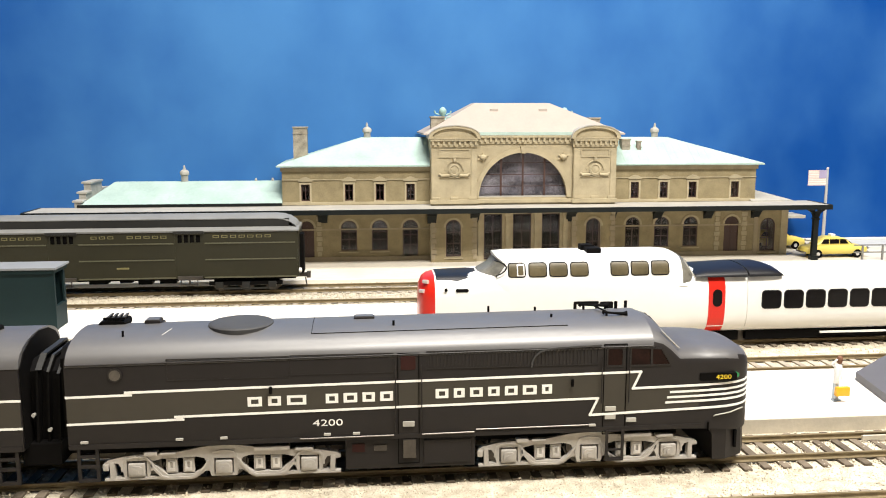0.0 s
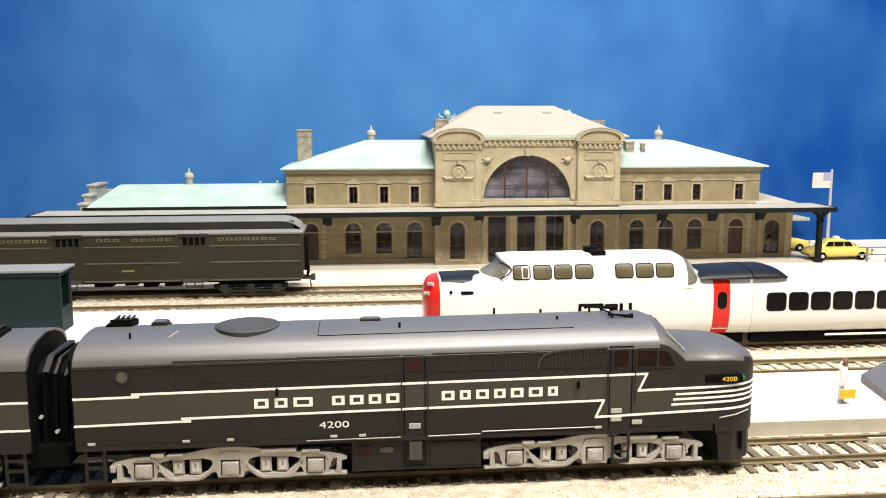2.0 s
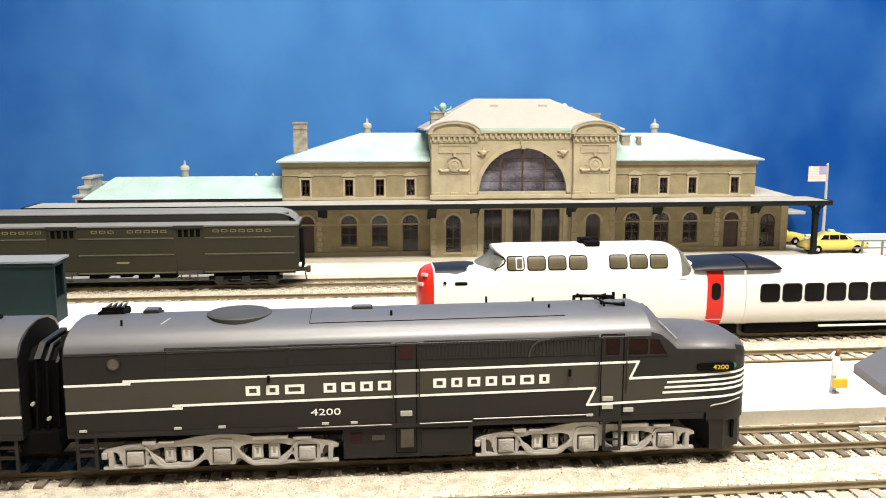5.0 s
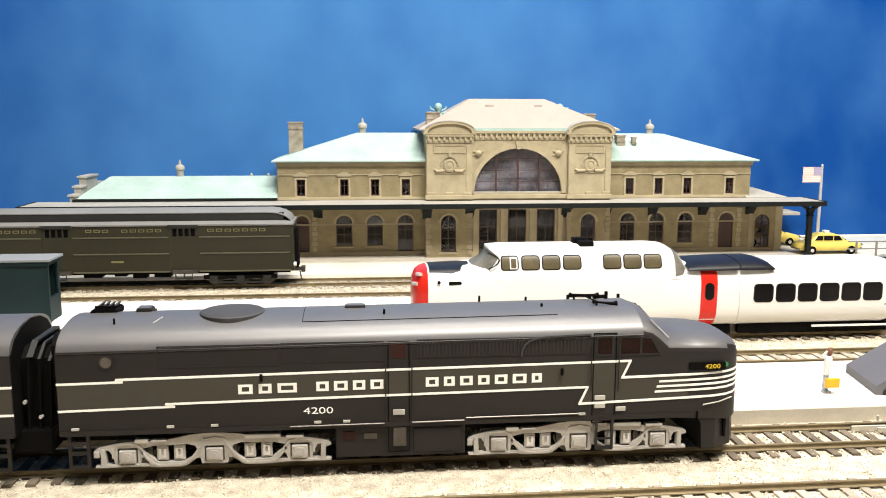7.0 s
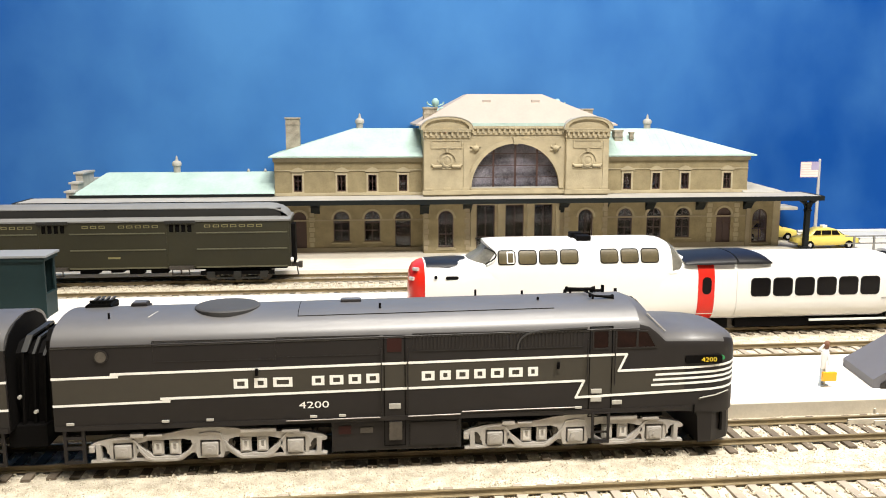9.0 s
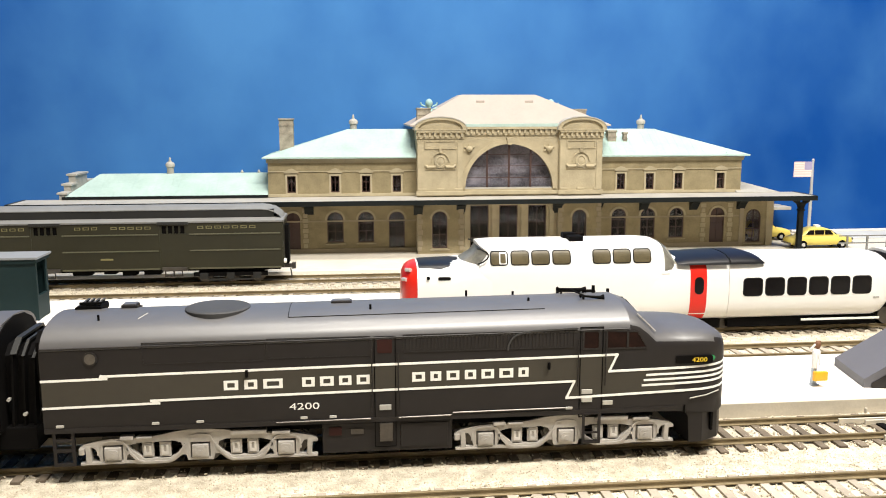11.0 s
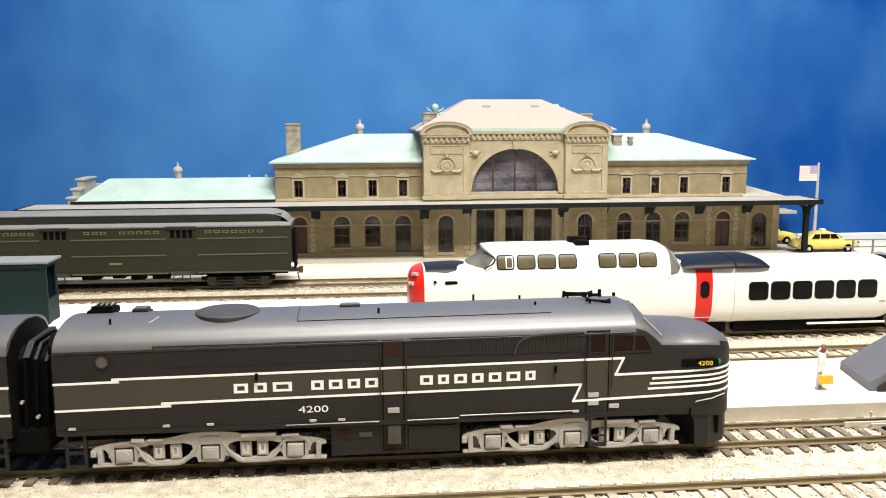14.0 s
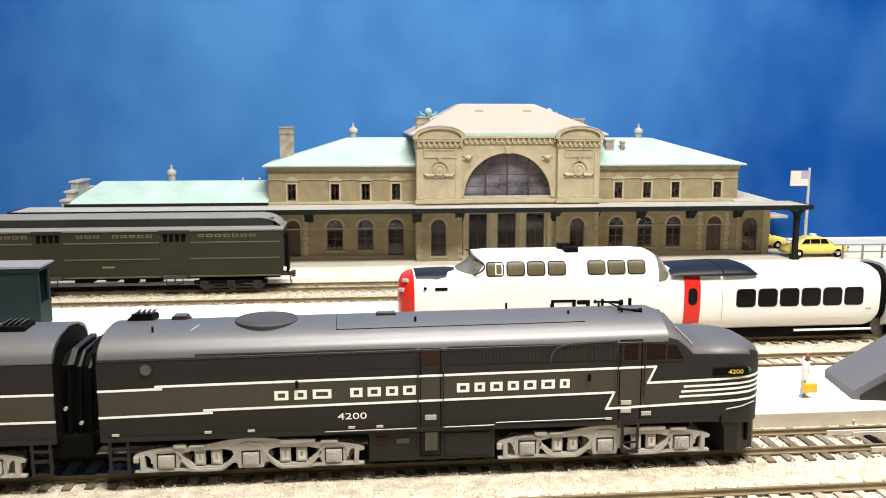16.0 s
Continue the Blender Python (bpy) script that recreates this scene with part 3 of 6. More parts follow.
def build_loco():
    lo = thing("diesel_locomotive", 110, 0, 4, "dark grey streamlined diesel locomotive with white lining", "locomotive")
    loco_common(lo, 0.6, 187, 1.7)
    # cab front, nose
    bm = B()
    nose_rows = ((187, 18.4, 18.6, 46.1, 54.5, 2.15), (190.4, 18.4, 18.6, 45.2, 53.3, 2.2), (193.2, 18.4, 18.6, 43.0, 50.5, 2.4), (196.2, 18.4, 18.6, 40.2, 46.7, 2.6),
                 (206, 18.3, 18.2, 39.8, 46.1, 2.9), (212.5, 17.8, 17.6, 39.4, 45.5, 3.2), (217.0, 16.6, 17.0, 38.8, 44.9, 3.2),
                 (220.0, 14.8, 17.0, 38.0, 44.2, 3.2), (222.2, 12.2, 17.0, 37.0, 42.8, 3.2), (223.7, 9.2, 17.0, 34.0, 39.6, 3.0), (224.3, 6.2, 17.2, 31.0, 36.0, 2.8))
    loft(bm, [hull_section(x, hw, zb, zs, zt, p=p) for x, hw, zb, zs, zt, p in nose_rows])
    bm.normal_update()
    # Upward faces get the paler grey: top light put in by colour.
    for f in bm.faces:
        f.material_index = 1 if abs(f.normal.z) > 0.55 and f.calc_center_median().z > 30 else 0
    part("nose", bm, [LOCO_DARK, LOCO_TOP_LIT], lo, "rounded dark grey nose with top light painted in", smooth=60)
    # light band between the two white lines
    part("side_band", prism(B(), [(1, 26.8), (35, 27.0), (37, 28.2), (168.5, 29.8), (166.5, 24.4), (203, 25.3), (203, 33.0), (180.6, 33.0), (183.2, 38.4), (20, 36.4), (19, 35.6), (1, 35.5)], "y", SIDE - 0.06, SIDE + 0.2), LOCO_LIGHT, lo, "lighter olive-grey band along the side")
    part("lining", side_line(B(), [(1, 35.5), (20.5, 35.8), (18.8, 36.6), (183, 38.6), (180.4, 33.0), (206, 33.5)]), WHITE_TRIM, lo, "white lining")
    part("lining", side_line(B(), [(1, 26.8), (36, 27.4), (33.6, 28.3), (168.8, 30.0), (166.2, 24.4), (206, 25.6)]), WHITE_TRIM, lo, "white lining")
    # nose stripes that follow the curve
    def nose_y(x):
        return -float(np.interp(x, [r[0] for r in nose_rows], [r[1] for r in nose_rows])) - 0.05
    for k, (xa, zz) in enumerate(((205.9, 33.5), (193, 31.3), (192.2, 29.55), (191.6, 27.8), (205.9, 25.55))):
        bm = B()
        xs = [xa] + [x for x in (200, 206.4, 209, 212.5, 215, 217, 218.5, 220.0, 221.1, 222.2, 223.0, 223.6) if x > xa]
        secs = [[(x, nose_y(x) - 0.16, zz - 0.36 + (x - xa) * 0.022), (x, nose_y(x) - 0.16, zz + 0.36 + (x - xa) * 0.022), (x, nose_y(x) + 0.4, zz + 0.36 + (x - xa) * 0.022), (x, nose_y(x) + 0.4, zz - 0.36 + (x - xa) * 0.022)] for x in xs]
        part("nose_stripe", loft(bm, secs), WHITE_TRIM, lo, "white speed stripe")
    # lettering blocks and road number
    word(lo, 56.0, 74.3, 30.9, 34.0, (1.0, 0.9, 1.35), SIDE - 0.06, WHITE_TRIM, rise=0.012)
    word(lo, 80.4, 101.8, 31.2, 34.3, (1.0, 1.1, 1.0, 1.05), SIDE - 0.06, WHITE_TRIM, rise=0.012)
    word(lo, 115.4, 153.4, 31.7, 34.8, (1.0, 0.85, 1.0, 0.9, 1.0, 1.1, 0.8), SIDE - 0.06, WHITE_TRIM, rise=0.012)
    lettering("4200", 76.1, SIDE, 23.7, 2.25, WHITE_TRIM, lo, wide=1.56)
    nb = part("number_board", prism(B(), rrect(203.0, 215.6, 34.9, 37.5, 0.5), "y", -18.8, -16.6), BLACK, lo, "black number board")
    lettering("4200", 208.4, -18.85, 35.4, 1.55, AMBER, nb, depth=0.05)
    bm = B()
    rod(bm, (216.2, -17.6, 36.3), (216.2, -15, 36.3), 0.8, 12)
    part("marker_lamp", bm, GREEN_LENS, lo, "green marker lamp")
    # cab windows
    wl = [rrect(171.8, 176.6, 41.0, 46.6, 0.6), [(179.6, 41.0), (192.6, 41.0), (189.6, 46.0), (179.6, 46.6)]]
    for loop in wl:
        w = part("cab_window", prism(B(), loop, "y", SIDE - 0.12, SIDE + 0.3), CABIN, lo, "dark brown cab window")
        part("window_frame", ring(B(), loop, 0.5, SIDE - 0.25, SIDE + 0.1), LOCO_DARK, w)
        if loop[1][0] > 180:
            part("window_bar", bx(186.0, 186.7, SIDE - 0.3, SIDE + 0.1, 41.0, 46.3), LOCO_DARK, w)
    for s in (-1, 1):
        bm = B()
        y0, y1 = (s * 2.0, s * 13.0)
        vs = [bm.verts.new(v) for v in ((190.7, y0, 53.5), (190.7, y1, 51.0), (196.3, y1, 45.9), (196.6, y0, 47.1), (190.1, y0, 52.9), (190.1, y1, 50.4), (195.7, y1, 45.3), (196.0, y0, 46.5))]
        for f in ((0, 1, 2, 3), (7, 6, 5, 4), (0, 4, 5, 1), (1, 5, 6, 2), (2, 6, 7, 3), (3, 7, 4, 0)):
            bm.faces.new([vs[i] for i in f])
        part("windshield", bm, DARKGLASS, lo, "raked windshield pane")
    # Grey rod added for the glass's grazing reflection at the pane edge.
    bm = B()
    rod(bm, (190.6, -14.6, 51.3), (196.7, -15.4, 45.3), 0.26, 6)
    part("pane_edge_glint", bm, ZINC, lo, "zinc-grey rod standing for the glint along the windshield edge")
    # doors and seams on the side
    for xa, xb, za, zb in ((103.2, 110.2, 10.0, 47.0), (170.4, 178.2, 17.5, 48.2)):
        d = part("side_door", plate(B(), rect(xa, xb, za, zb), [rect(xa + 0.3, xb - 0.3, za + 0.3, zb - 0.3)], SIDE - 0.18, SIDE + 0.1), BLACK, lo, "door seam")
        part("handrail", rod(rod(B(), (xa - 0.7, SIDE - 0.9, za + 11), (xa - 0.7, SIDE - 0.9, zb - 4), 0.2, 6), (xb + 0.7, SIDE - 0.9, za + 11), (xb + 0.7, SIDE - 0.9, zb - 4), 0.2, 6), LOCO_DARK, d)
    part("door_window", prism(B(), rrect(104.3, 109.0, 41.5, 46.0, 0.5), "y", SIDE - 0.15, SIDE + 0.1), RED_DULL, lo, "reddish door window")
    for xa, za, w, h in ((104.8, 22.6, 3.8, 1.7), (104.8, 12.0, 4.2, 6.2), (171.2, 25.6, 3.6, 1.5), (171.2, 22.8, 3.6, 1.5), (178.4, 21.6, 3.4, 1.4)):
        part("step_plate", bx(xa, xa + w, SIDE - 0.5, SIDE + 0.2, za, za + h, bev=0.15), ZINC if h < 2 else STEEL, lo, "grey step plate")
    st = part("cab_steps", plate(B(), rect(171.6, 177.8, 8.6, 19.0), [rect(172.5, 176.9, 9.6, 12.0), rect(172.5, 176.9, 12.6, 18.6)], SIDE - 0.7, SIDE - 0.2), LOCO_DARK, lo, "hanging stirrup steps under the cab door")
    part("tread", bx(171.8, 177.6, SIDE - 1.0, SIDE + 0.6, 8.6, 9.3), LOCO_DARK, st)
    for xa, xb, zz in ((72, 102, 19.7), (111, 128, 19.9), (128.5, 166, 20.9)):
        part("sill_pipe", rod(B(), (xa, SIDE - 0.45, zz), (xb, SIDE - 0.45, zz + 0.2), 0.28, 6), STEEL, lo, "thin pale sill pipe")
    # intake grilles
    for xa, xb in ((112.5, 168.5),):
        bm = plate(B(), rect(xa, xb, 41.4, 47.4), [rect(xa + 0.3, xb - 0.3, 41.7, 47.1)], SIDE - 0.2, SIDE + 0.1)
        g = part("intake_grille", bm, LOCO_DARK, lo, "dark ribbed intake grille")
        for i in range(46):
            xx = xa + 1 + i * (xb - xa - 2) / 46
            part("slat", bx(xx, xx + 0.5, SIDE - 0.16, SIDE + 0.1, 41.7, 47.1), LOCO_DARK, g)
    part("side_panel", plate(B(), rect(69.5, 102.0, 40.6, 47.2), [rect(69.8, 101.7, 40.9, 46.9)], SIDE - 0.12, SIDE + 0.1), LOCO_DARK, lo)
    part("side_panel", plate(B(), rect(31.5, 69.2, 40.0, 47.0), [rect(31.8, 68.9, 40.3, 46.7)], SIDE - 0.12, SIDE + 0.1), LOCO_DARK, lo)
    hood = [(146.5, 41.2), (146.7, 43.0), (147.6, 44.8), (149.2, 46.2), (151.6, 47.0), (155, 47.4), (162, 47.7), (169.5, 47.9)]
    part("eyebrow_strip", band(B(), hood, 0.55, SIDE - 0.6, SIDE + 0.1), FAN, lo, "raised eyebrow moulding")
    bm = B()
    rod(bm, (16.0, SIDE - 0.4, 42.3), (16.0, SIDE + 0.3, 42.3), 2.2, 18)
    ph = part("porthole", bm, LOCO_DARK, lo, "round dim porthole")
    bm = B()
    rod(bm, (16.0, SIDE - 0.5, 42.3), (16.0, SIDE + 0.1, 42.3), 1.7, 18)
    part("pane", bm, STEEL, ph)
    for xx, zz in ((160.0, 35.6), (63.3, 36.2)):
        bm = B()
        rod(bm, (xx, SIDE - 0.9, zz - 1), (xx, SIDE - 0.9, zz + 1.2), 0.5, 8)
        rod(bm, (xx, SIDE - 0.9, zz), (xx, SIDE, zz), 0.2, 6)
        part("side_lamp", bm, BLACK, lo)
    # skirts, tank, steps
    part("skirt", prism(B(), [(1, 18.6), (1, 20.2), (204, 20.2), (204, 18.6)], "y", SIDE - 0.25, SIDE + 0.4), LOCO_DARK, lo)
    tank = part("fuel_tank", box(bx(86.2, 128.6, -17.4, 17.4, 8.0, 18.6, bev=0.8), 111.5, 127, -17.8, 17.8, 9.4, 17.6, bev=0.3), LOCO_DARK, lo, "dark grey tank between the trucks")
    part("filler", bx(88.5, 92.5, -17.75, -17, 14.2, 17.0), RED_DULL, tank, "dull red filler cap")
    part("gauge_plate", bx(95.5, 99.6, -17.75, -17, 14.4, 16.2), STEEL, tank)
    for xx in (4.6, 33.5, 47.2, 79.6, 88.8, 166):
        part("bracket", bx(xx, xx + 2.2, SIDE - 0.6, SIDE, 20.6, 21.3), ZINC, lo)
    part("underframe", bx(3, 197, -15, 15, 15.8, 18.55), BLACK, lo)
    # pilot under the nose
    bm = B()
    loft(bm, [[(207.0, -17.6, 18.5), (207.0, 17.6, 18.5), (208.4, 17.6, 16.0), (208.4, -17.6, 16.0)],
              [(208.6, -17.6, 18.5), (208.6, 17.6, 18.5), (209.0, 17.6, 6.9), (209.0, -17.6, 6.9)],
              [(213.6, -17.2, 18.5), (213.6, 17.2, 18.5), (213.6, 17.2, 6.9), (213.6, -17.2, 6.9)],
              [(220.2, -13.5, 18.5), (220.2, 13.5, 18.5), (220.6, 13.5, 7.0), (220.6, -13.5, 7.0)],
              [(223.4, -8, 18.5), (223.4, 8, 18.5), (223.8, 8, 7.2), (223.8, -8, 7.2)]])
    pl = part("pilot", bm, LOCO_DARK, lo, "dark grey pilot skirt")
    part("slot", bx(217.0, 217.8, -16.2, -14.0, 10.4, 16.6), BLACK, pl, "narrow dark slot")
    part("coupler", bx(221, 224.8, -2, 2, 11, 14, bev=0.5), BLACK, lo)
    bm = rod(B(), (208.6, -18.7, 22.9), (214.0, -18.2, 23.6), 0.22, 6)
    rod(bm, (214.0, -18.2, 23.6), (219.4, -15.9, 24.4), 0.22, 6)
    rod(bm, (208.6, -18.7, 22.9), (208.6, -17.9, 22.3), 0.22, 6)
    part("grab_iron", bm, ZINC, lo, "pale grab iron")
    part("coupler_cover", turned(B(), [(0.3, 22.0), (1.0, 22.4), (1.1, 23.6), (0.4, 24.2)], 224.0, -5.0, 10), BLACK, lo)
    part("hand_grip", rod(B(), (206.6, -18.7, 17.6), (206.6, -18.7, 20.6), 0.3, 6), BLACK, lo)
    part("rear_steps", plate(B(), rect(3, 9.6, 7.6, 19), [rect(4, 8.6, 8.6, 12.2), rect(4, 8.6, 13.2, 15.6), rect(4, 8.6, 16.6, 18.4)], -18.2, -17.2), LOCO_DARK, lo, "ladder steps at the rear")
    # roof fittings
    part("roof_fan", turned(B(), [(10.4, 51.0), (10.6, 52.6), (10.6, 53.6), (10.2, 53.9), (9.4, 54.0), (6, 54.1), (0.5, 54.15)], 52.3, 0, 32), FAN, lo, "large round flat fan cover", smooth=35)
    def roof_z(x, y):
        t = (1 - (abs(y) / 18.5) ** 2.15) ** (1 / 2.15)
        return 45.0 + 7.9 * t + 1.7 * max(0.0, x - 1.2) / 186

    sm = rod(B(), (76, -11.2, roof_z(76, -11.2)), (160, -11.2, roof_z(160, -11.2)), 0.16, 5)
    for ya, yb in ((-11.2, -7), (-7, 0), (0, 7)):
        rod(sm, (76, ya, roof_z(76, ya)), (76, yb, roof_z(76, yb)), 0.13, 5)
    part("roof_hatch_seam", sm, BLACK, lo, "fine dark seam round the roof hatch")
    part("paint_scratch", rod(B(), (30.5, -4.0, roof_z(30.5, -4.0)), (28.6, -9.0, roof_z(28.6, -9.0)), 0.15, 5), ZINC, lo, "pale scratch in the roof paint")
    part("roof_gutter", rod(B(), (1.2, -18.5, 45.6), (187, -18.5, 47.3), 0.25, 6), LOCO_DARK, lo, "thin gutter along the roof edge")
    for xx, yy, l, w, h in ((19.8, 7, 5.2, 5, 1.1), (89.4, 3, 7.0, 4.0, 0.9)):
        top = 52.6 + xx * 0.009
        v = part("roof_vent", box(bx(xx, xx + l, yy - w / 2, yy + w / 2, 50.6, top + h, bev=0.4), xx - 0.5, xx + l + 0.5, yy - w / 2 - 0.5, yy + w / 2 + 0.5, 50.6, top), LOCO_DARK, lo, "dark roof vent")
        part("lid", bx(xx + 0.5, xx + l - 0.5, yy - w / 2 + 0.4, yy + w / 2 - 0.4, top + h, top + h + 0.3, bev=0.1), LOCO_TOP_LIT, v)
    v = part("roof_vent", prism(B(), rrect(5.0, 13.6, 51.2, 53.8, 0.9), "y", 4.6, 13.4), BLACK, lo, "black louvred roof vent")
    for k in range(4):
        part("louvre", prism(B(), [(6.4 + k * 1.7, 53.6), (7.2 + k * 1.7, 53.6), (8.0 + k * 1.7, 55.0), (7.2 + k * 1.7, 55.0)], "y", 5.6, 12.6), FAN, v)
    part("louvre_rail", bx(6.4, 13.6, 4.9, 5.7, 54.4, 55.1, bev=0.2), BLACK, v)
    for xx, yy, h in ((16.5, -9, 2.2), (102.5, -7, 2.4), (156.0, -4, 2.2), (136.4, 9, 2.6), (153.0, 9, 1.8), (181.6, 7, 3.4), (20.8, 8, 2.0)):
        part("lifting_eye", rod(B(), (xx, yy, 50.4), (xx, yy, 51.6 + xx * 0.009 + h), 0.4 if h < 3 else 0.6, 6), BLACK, lo)
    hn = B()
    for yy, xa, xb, za, zb in ((6.0, 168.5, 178.5, 55.9, 55.4), (-4.5, 174.0, 182.0, 55.5, 54.7)):
        d = xb - xa
        loft(hn, [[(xa + d * t, yy + r * math.cos(2 * math.pi * k / 10), za + (zb - za) * t + r * math.sin(2 * math.pi * k / 10)) for k in range(10)]
                  for t, r in ((-0.06, 0.5), (0.0, 0.85), (0.04, 0.4), (0.5, 0.42), (0.85, 0.6), (0.96, 1.05), (1.0, 1.15))])
        for t in (0.12, 0.9):
            rod(hn, (xa + d * t, yy, 52.0), (xa + d * t, yy, za + (zb - za) * t), 0.4, 6)
    rod(hn, (173.0, 6.0, 55.6), (175.5, -4.5, 55.4), 0.3, 6)
    part("air_horn", hn, BLACK, lo, "black air horns", smooth=50)
    # rear diaphragm
    part("diaphragm", prism(B(), [(-11, 20), (11, 20), (11, 46), (8, 49), (-8, 49), (-11, 46)], "x", -2.6, 0.7), BLACK, lo, "black rubber diaphragm")
    WHEELS.append(truck(lo, 10.7))
    WHEELS.append(truck(lo, 129.6))
    return lo


LOCO = build_loco()


def build_booster():
    lo = thing("booster_unit", -120, 0, 4, "dark grey cabless booster unit with white lining", "locomotive")
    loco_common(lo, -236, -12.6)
    part("side_band", bx(-236, -12.8, SIDE - 0.06, SIDE + 0.2, 26.2, 34.7), LOCO_LIGHT, lo, "lighter olive-grey band along the side")
    part("lining", side_line(B(), [(-236, 34.9), (-12.8, 34.9)]), WHITE_TRIM, lo, "white lining")
    part("lining", side_line(B(), [(-236, 26.0), (-12.8, 26.0)]), WHITE_TRIM, lo, "white lining")
    part("skirt", bx(-236, -13, SIDE - 0.25, SIDE + 0.4, 18.6, 20.2), LOCO_DARK, lo)
    part("underframe", bx(-230, -15, -15, 15, 15.8, 18.7), BLACK, lo)
    part("rear_steps", plate(B(), rect(-21, -14.4, 7.6, 19), [rect(-20, -15.4, 8.6, 12.2), rect(-20, -15.4, 13.2, 15.6), rect(-20, -15.4, 16.6, 18.4)], -18.2, -17.2), LOCO_DARK, lo, "ladder steps at the end")
    v = part("roof_vent", prism(B(), rrect(-34.0, -24.4, 51.0, 54.2, 0.9), "y", -6.0, 3.0), BLACK, lo, "black louvred roof vent")
    for k in range(4):
        part("louvre", prism(B(), [(-32.6 + k * 1.9, 54.0), (-32.0 + k * 1.9, 54.0), (-31.2 + k * 1.9, 55.2), (-31.8 + k * 1.9, 55.2)], "y", -5.2, 2.2), FAN, v)
    dia = part("diaphragm", prism(B(), [(-10.5, 17), (10.5, 17), (10.5, 42), (7, 45), (-7, 45), (-10.5, 42)], "x", -12.4, -3.4), BLACK, lo, "black rubber diaphragm")
    # folds, each leaning back at the head
    for k, (xx, hw, zt) in enumerate(((-10.6, 13.4, 48.4), (-7.4, 12.8, 47.6), (-4.4, 12.2, 46.8))):
        fold = [(-hw, 17), (-hw, zt - 5), (-hw + 4, zt - 1), (hw - 4, zt - 1), (hw, zt - 5), (hw, 17)]
        part("pleat", loft(B(), [[(xx + dx + max(0.0, z - 34) * 0.14, y, z) for y, z in fold] for dx in (0.0, 0.7)]), BLACK, dia)
        # Each fold's edge highlight, put in as a rim paler than the rubber.
        rim = [(-hw - 0.2, zt - 5.2), (-hw + 4, zt - 0.8), (hw - 4, zt - 0.8), (hw + 0.2, zt - 5.2), (hw - 0.8, zt - 5.4), (hw - 4.4, zt - 1.6), (-hw + 4.4, zt - 1.6), (-hw + 0.8, zt - 5.4)]
        part("fold_rim", loft(B(), [[(xx + dx + (z - 34) * 0.14, y, z) for y, z in rim] for dx in (-0.1, 0.8 if k else 1.8)]), COACH_DARK, dia, "rim of the fold with its edge highlight painted in")
    for xx, zz in ((-11.0, 28.4), (-6.4, 23.5)):
        part("hose_coupling", rod(B(), (xx, -13.5, zz), (xx, -12.2, zz), 0.6, 8), ZINC, lo)
    part("coupler", bx(-12, 0.5, -2, 2, 11, 14, bev=0.4), BLACK, lo)
    # Black block added to keep the gap below the diaphragm dark.
    part("gap_block", bx(-15, -3, -14, 14, 12, 19.5, bev=0.5), BLACK, lo)
    part("end_face", prism(B(), [(-17.6, 19), (17.6, 19), (17.6, 45), (14, 49.0), (8, 51.6), (0, 52.6), (-8, 51.6), (-14, 49.0), (-17.6, 45)], "x", -12.5, -12.2), BLACK, lo, "black end face")
    WHEELS.append(truck(lo, -97.0))
    WHEELS.append(truck(lo, -225.0))
    return lo


BOOSTER = build_booster()


# ---------- white streamlined train ----------
TY = 150.0


def oval(x, hw, zb, zc, zt, p=3.4, n=36):
    pts = []
    for i in range(n):
        a = 2 * math.pi * i / n
        c, s = math.cos(a), math.sin(a)
        y = TY + hw * math.copysign(abs(c) ** (2 / p), c)
        z = zc + (zt - zc if s > 0 else zc - zb) * math.copysign(abs(s) ** (2 / p), s)
        pts.append((x, y, z))
    return pts


def oval_y(z, hw, zb, zc, zt, p=3.4):
    """The near side of such a hull at height z."""
    h = (zt - zc) if z > zc else (zc - zb)
    t = min(0.999, abs(z - zc) / h)
    return TY - hw * (1 - t ** p) ** (1 / p)


ZB, ZC = 8.6, 26.0


def near_low(x, z):
    return oval_y(z, 17.6, ZB, ZC, 43.4)


def near_dome(x, z):
    return oval_y(z, 17.62, ZB, ZC, 52.5, 3.6)


def window_on(parent, surf, x0, x1, z0, z1, r, glassmat, name="window"):
    w = part(name, patch(B(), surf, rrect(x0, x1, z0, z1, r), 0.30), glassmat, parent)
    part("window_frame", patch(B(), surf, rrect(x0 - 0.55, x1 + 0.55, z0 - 0.55, z1 + 0.55, r + 0.5), 0.14), RUBBER, w)
    return w


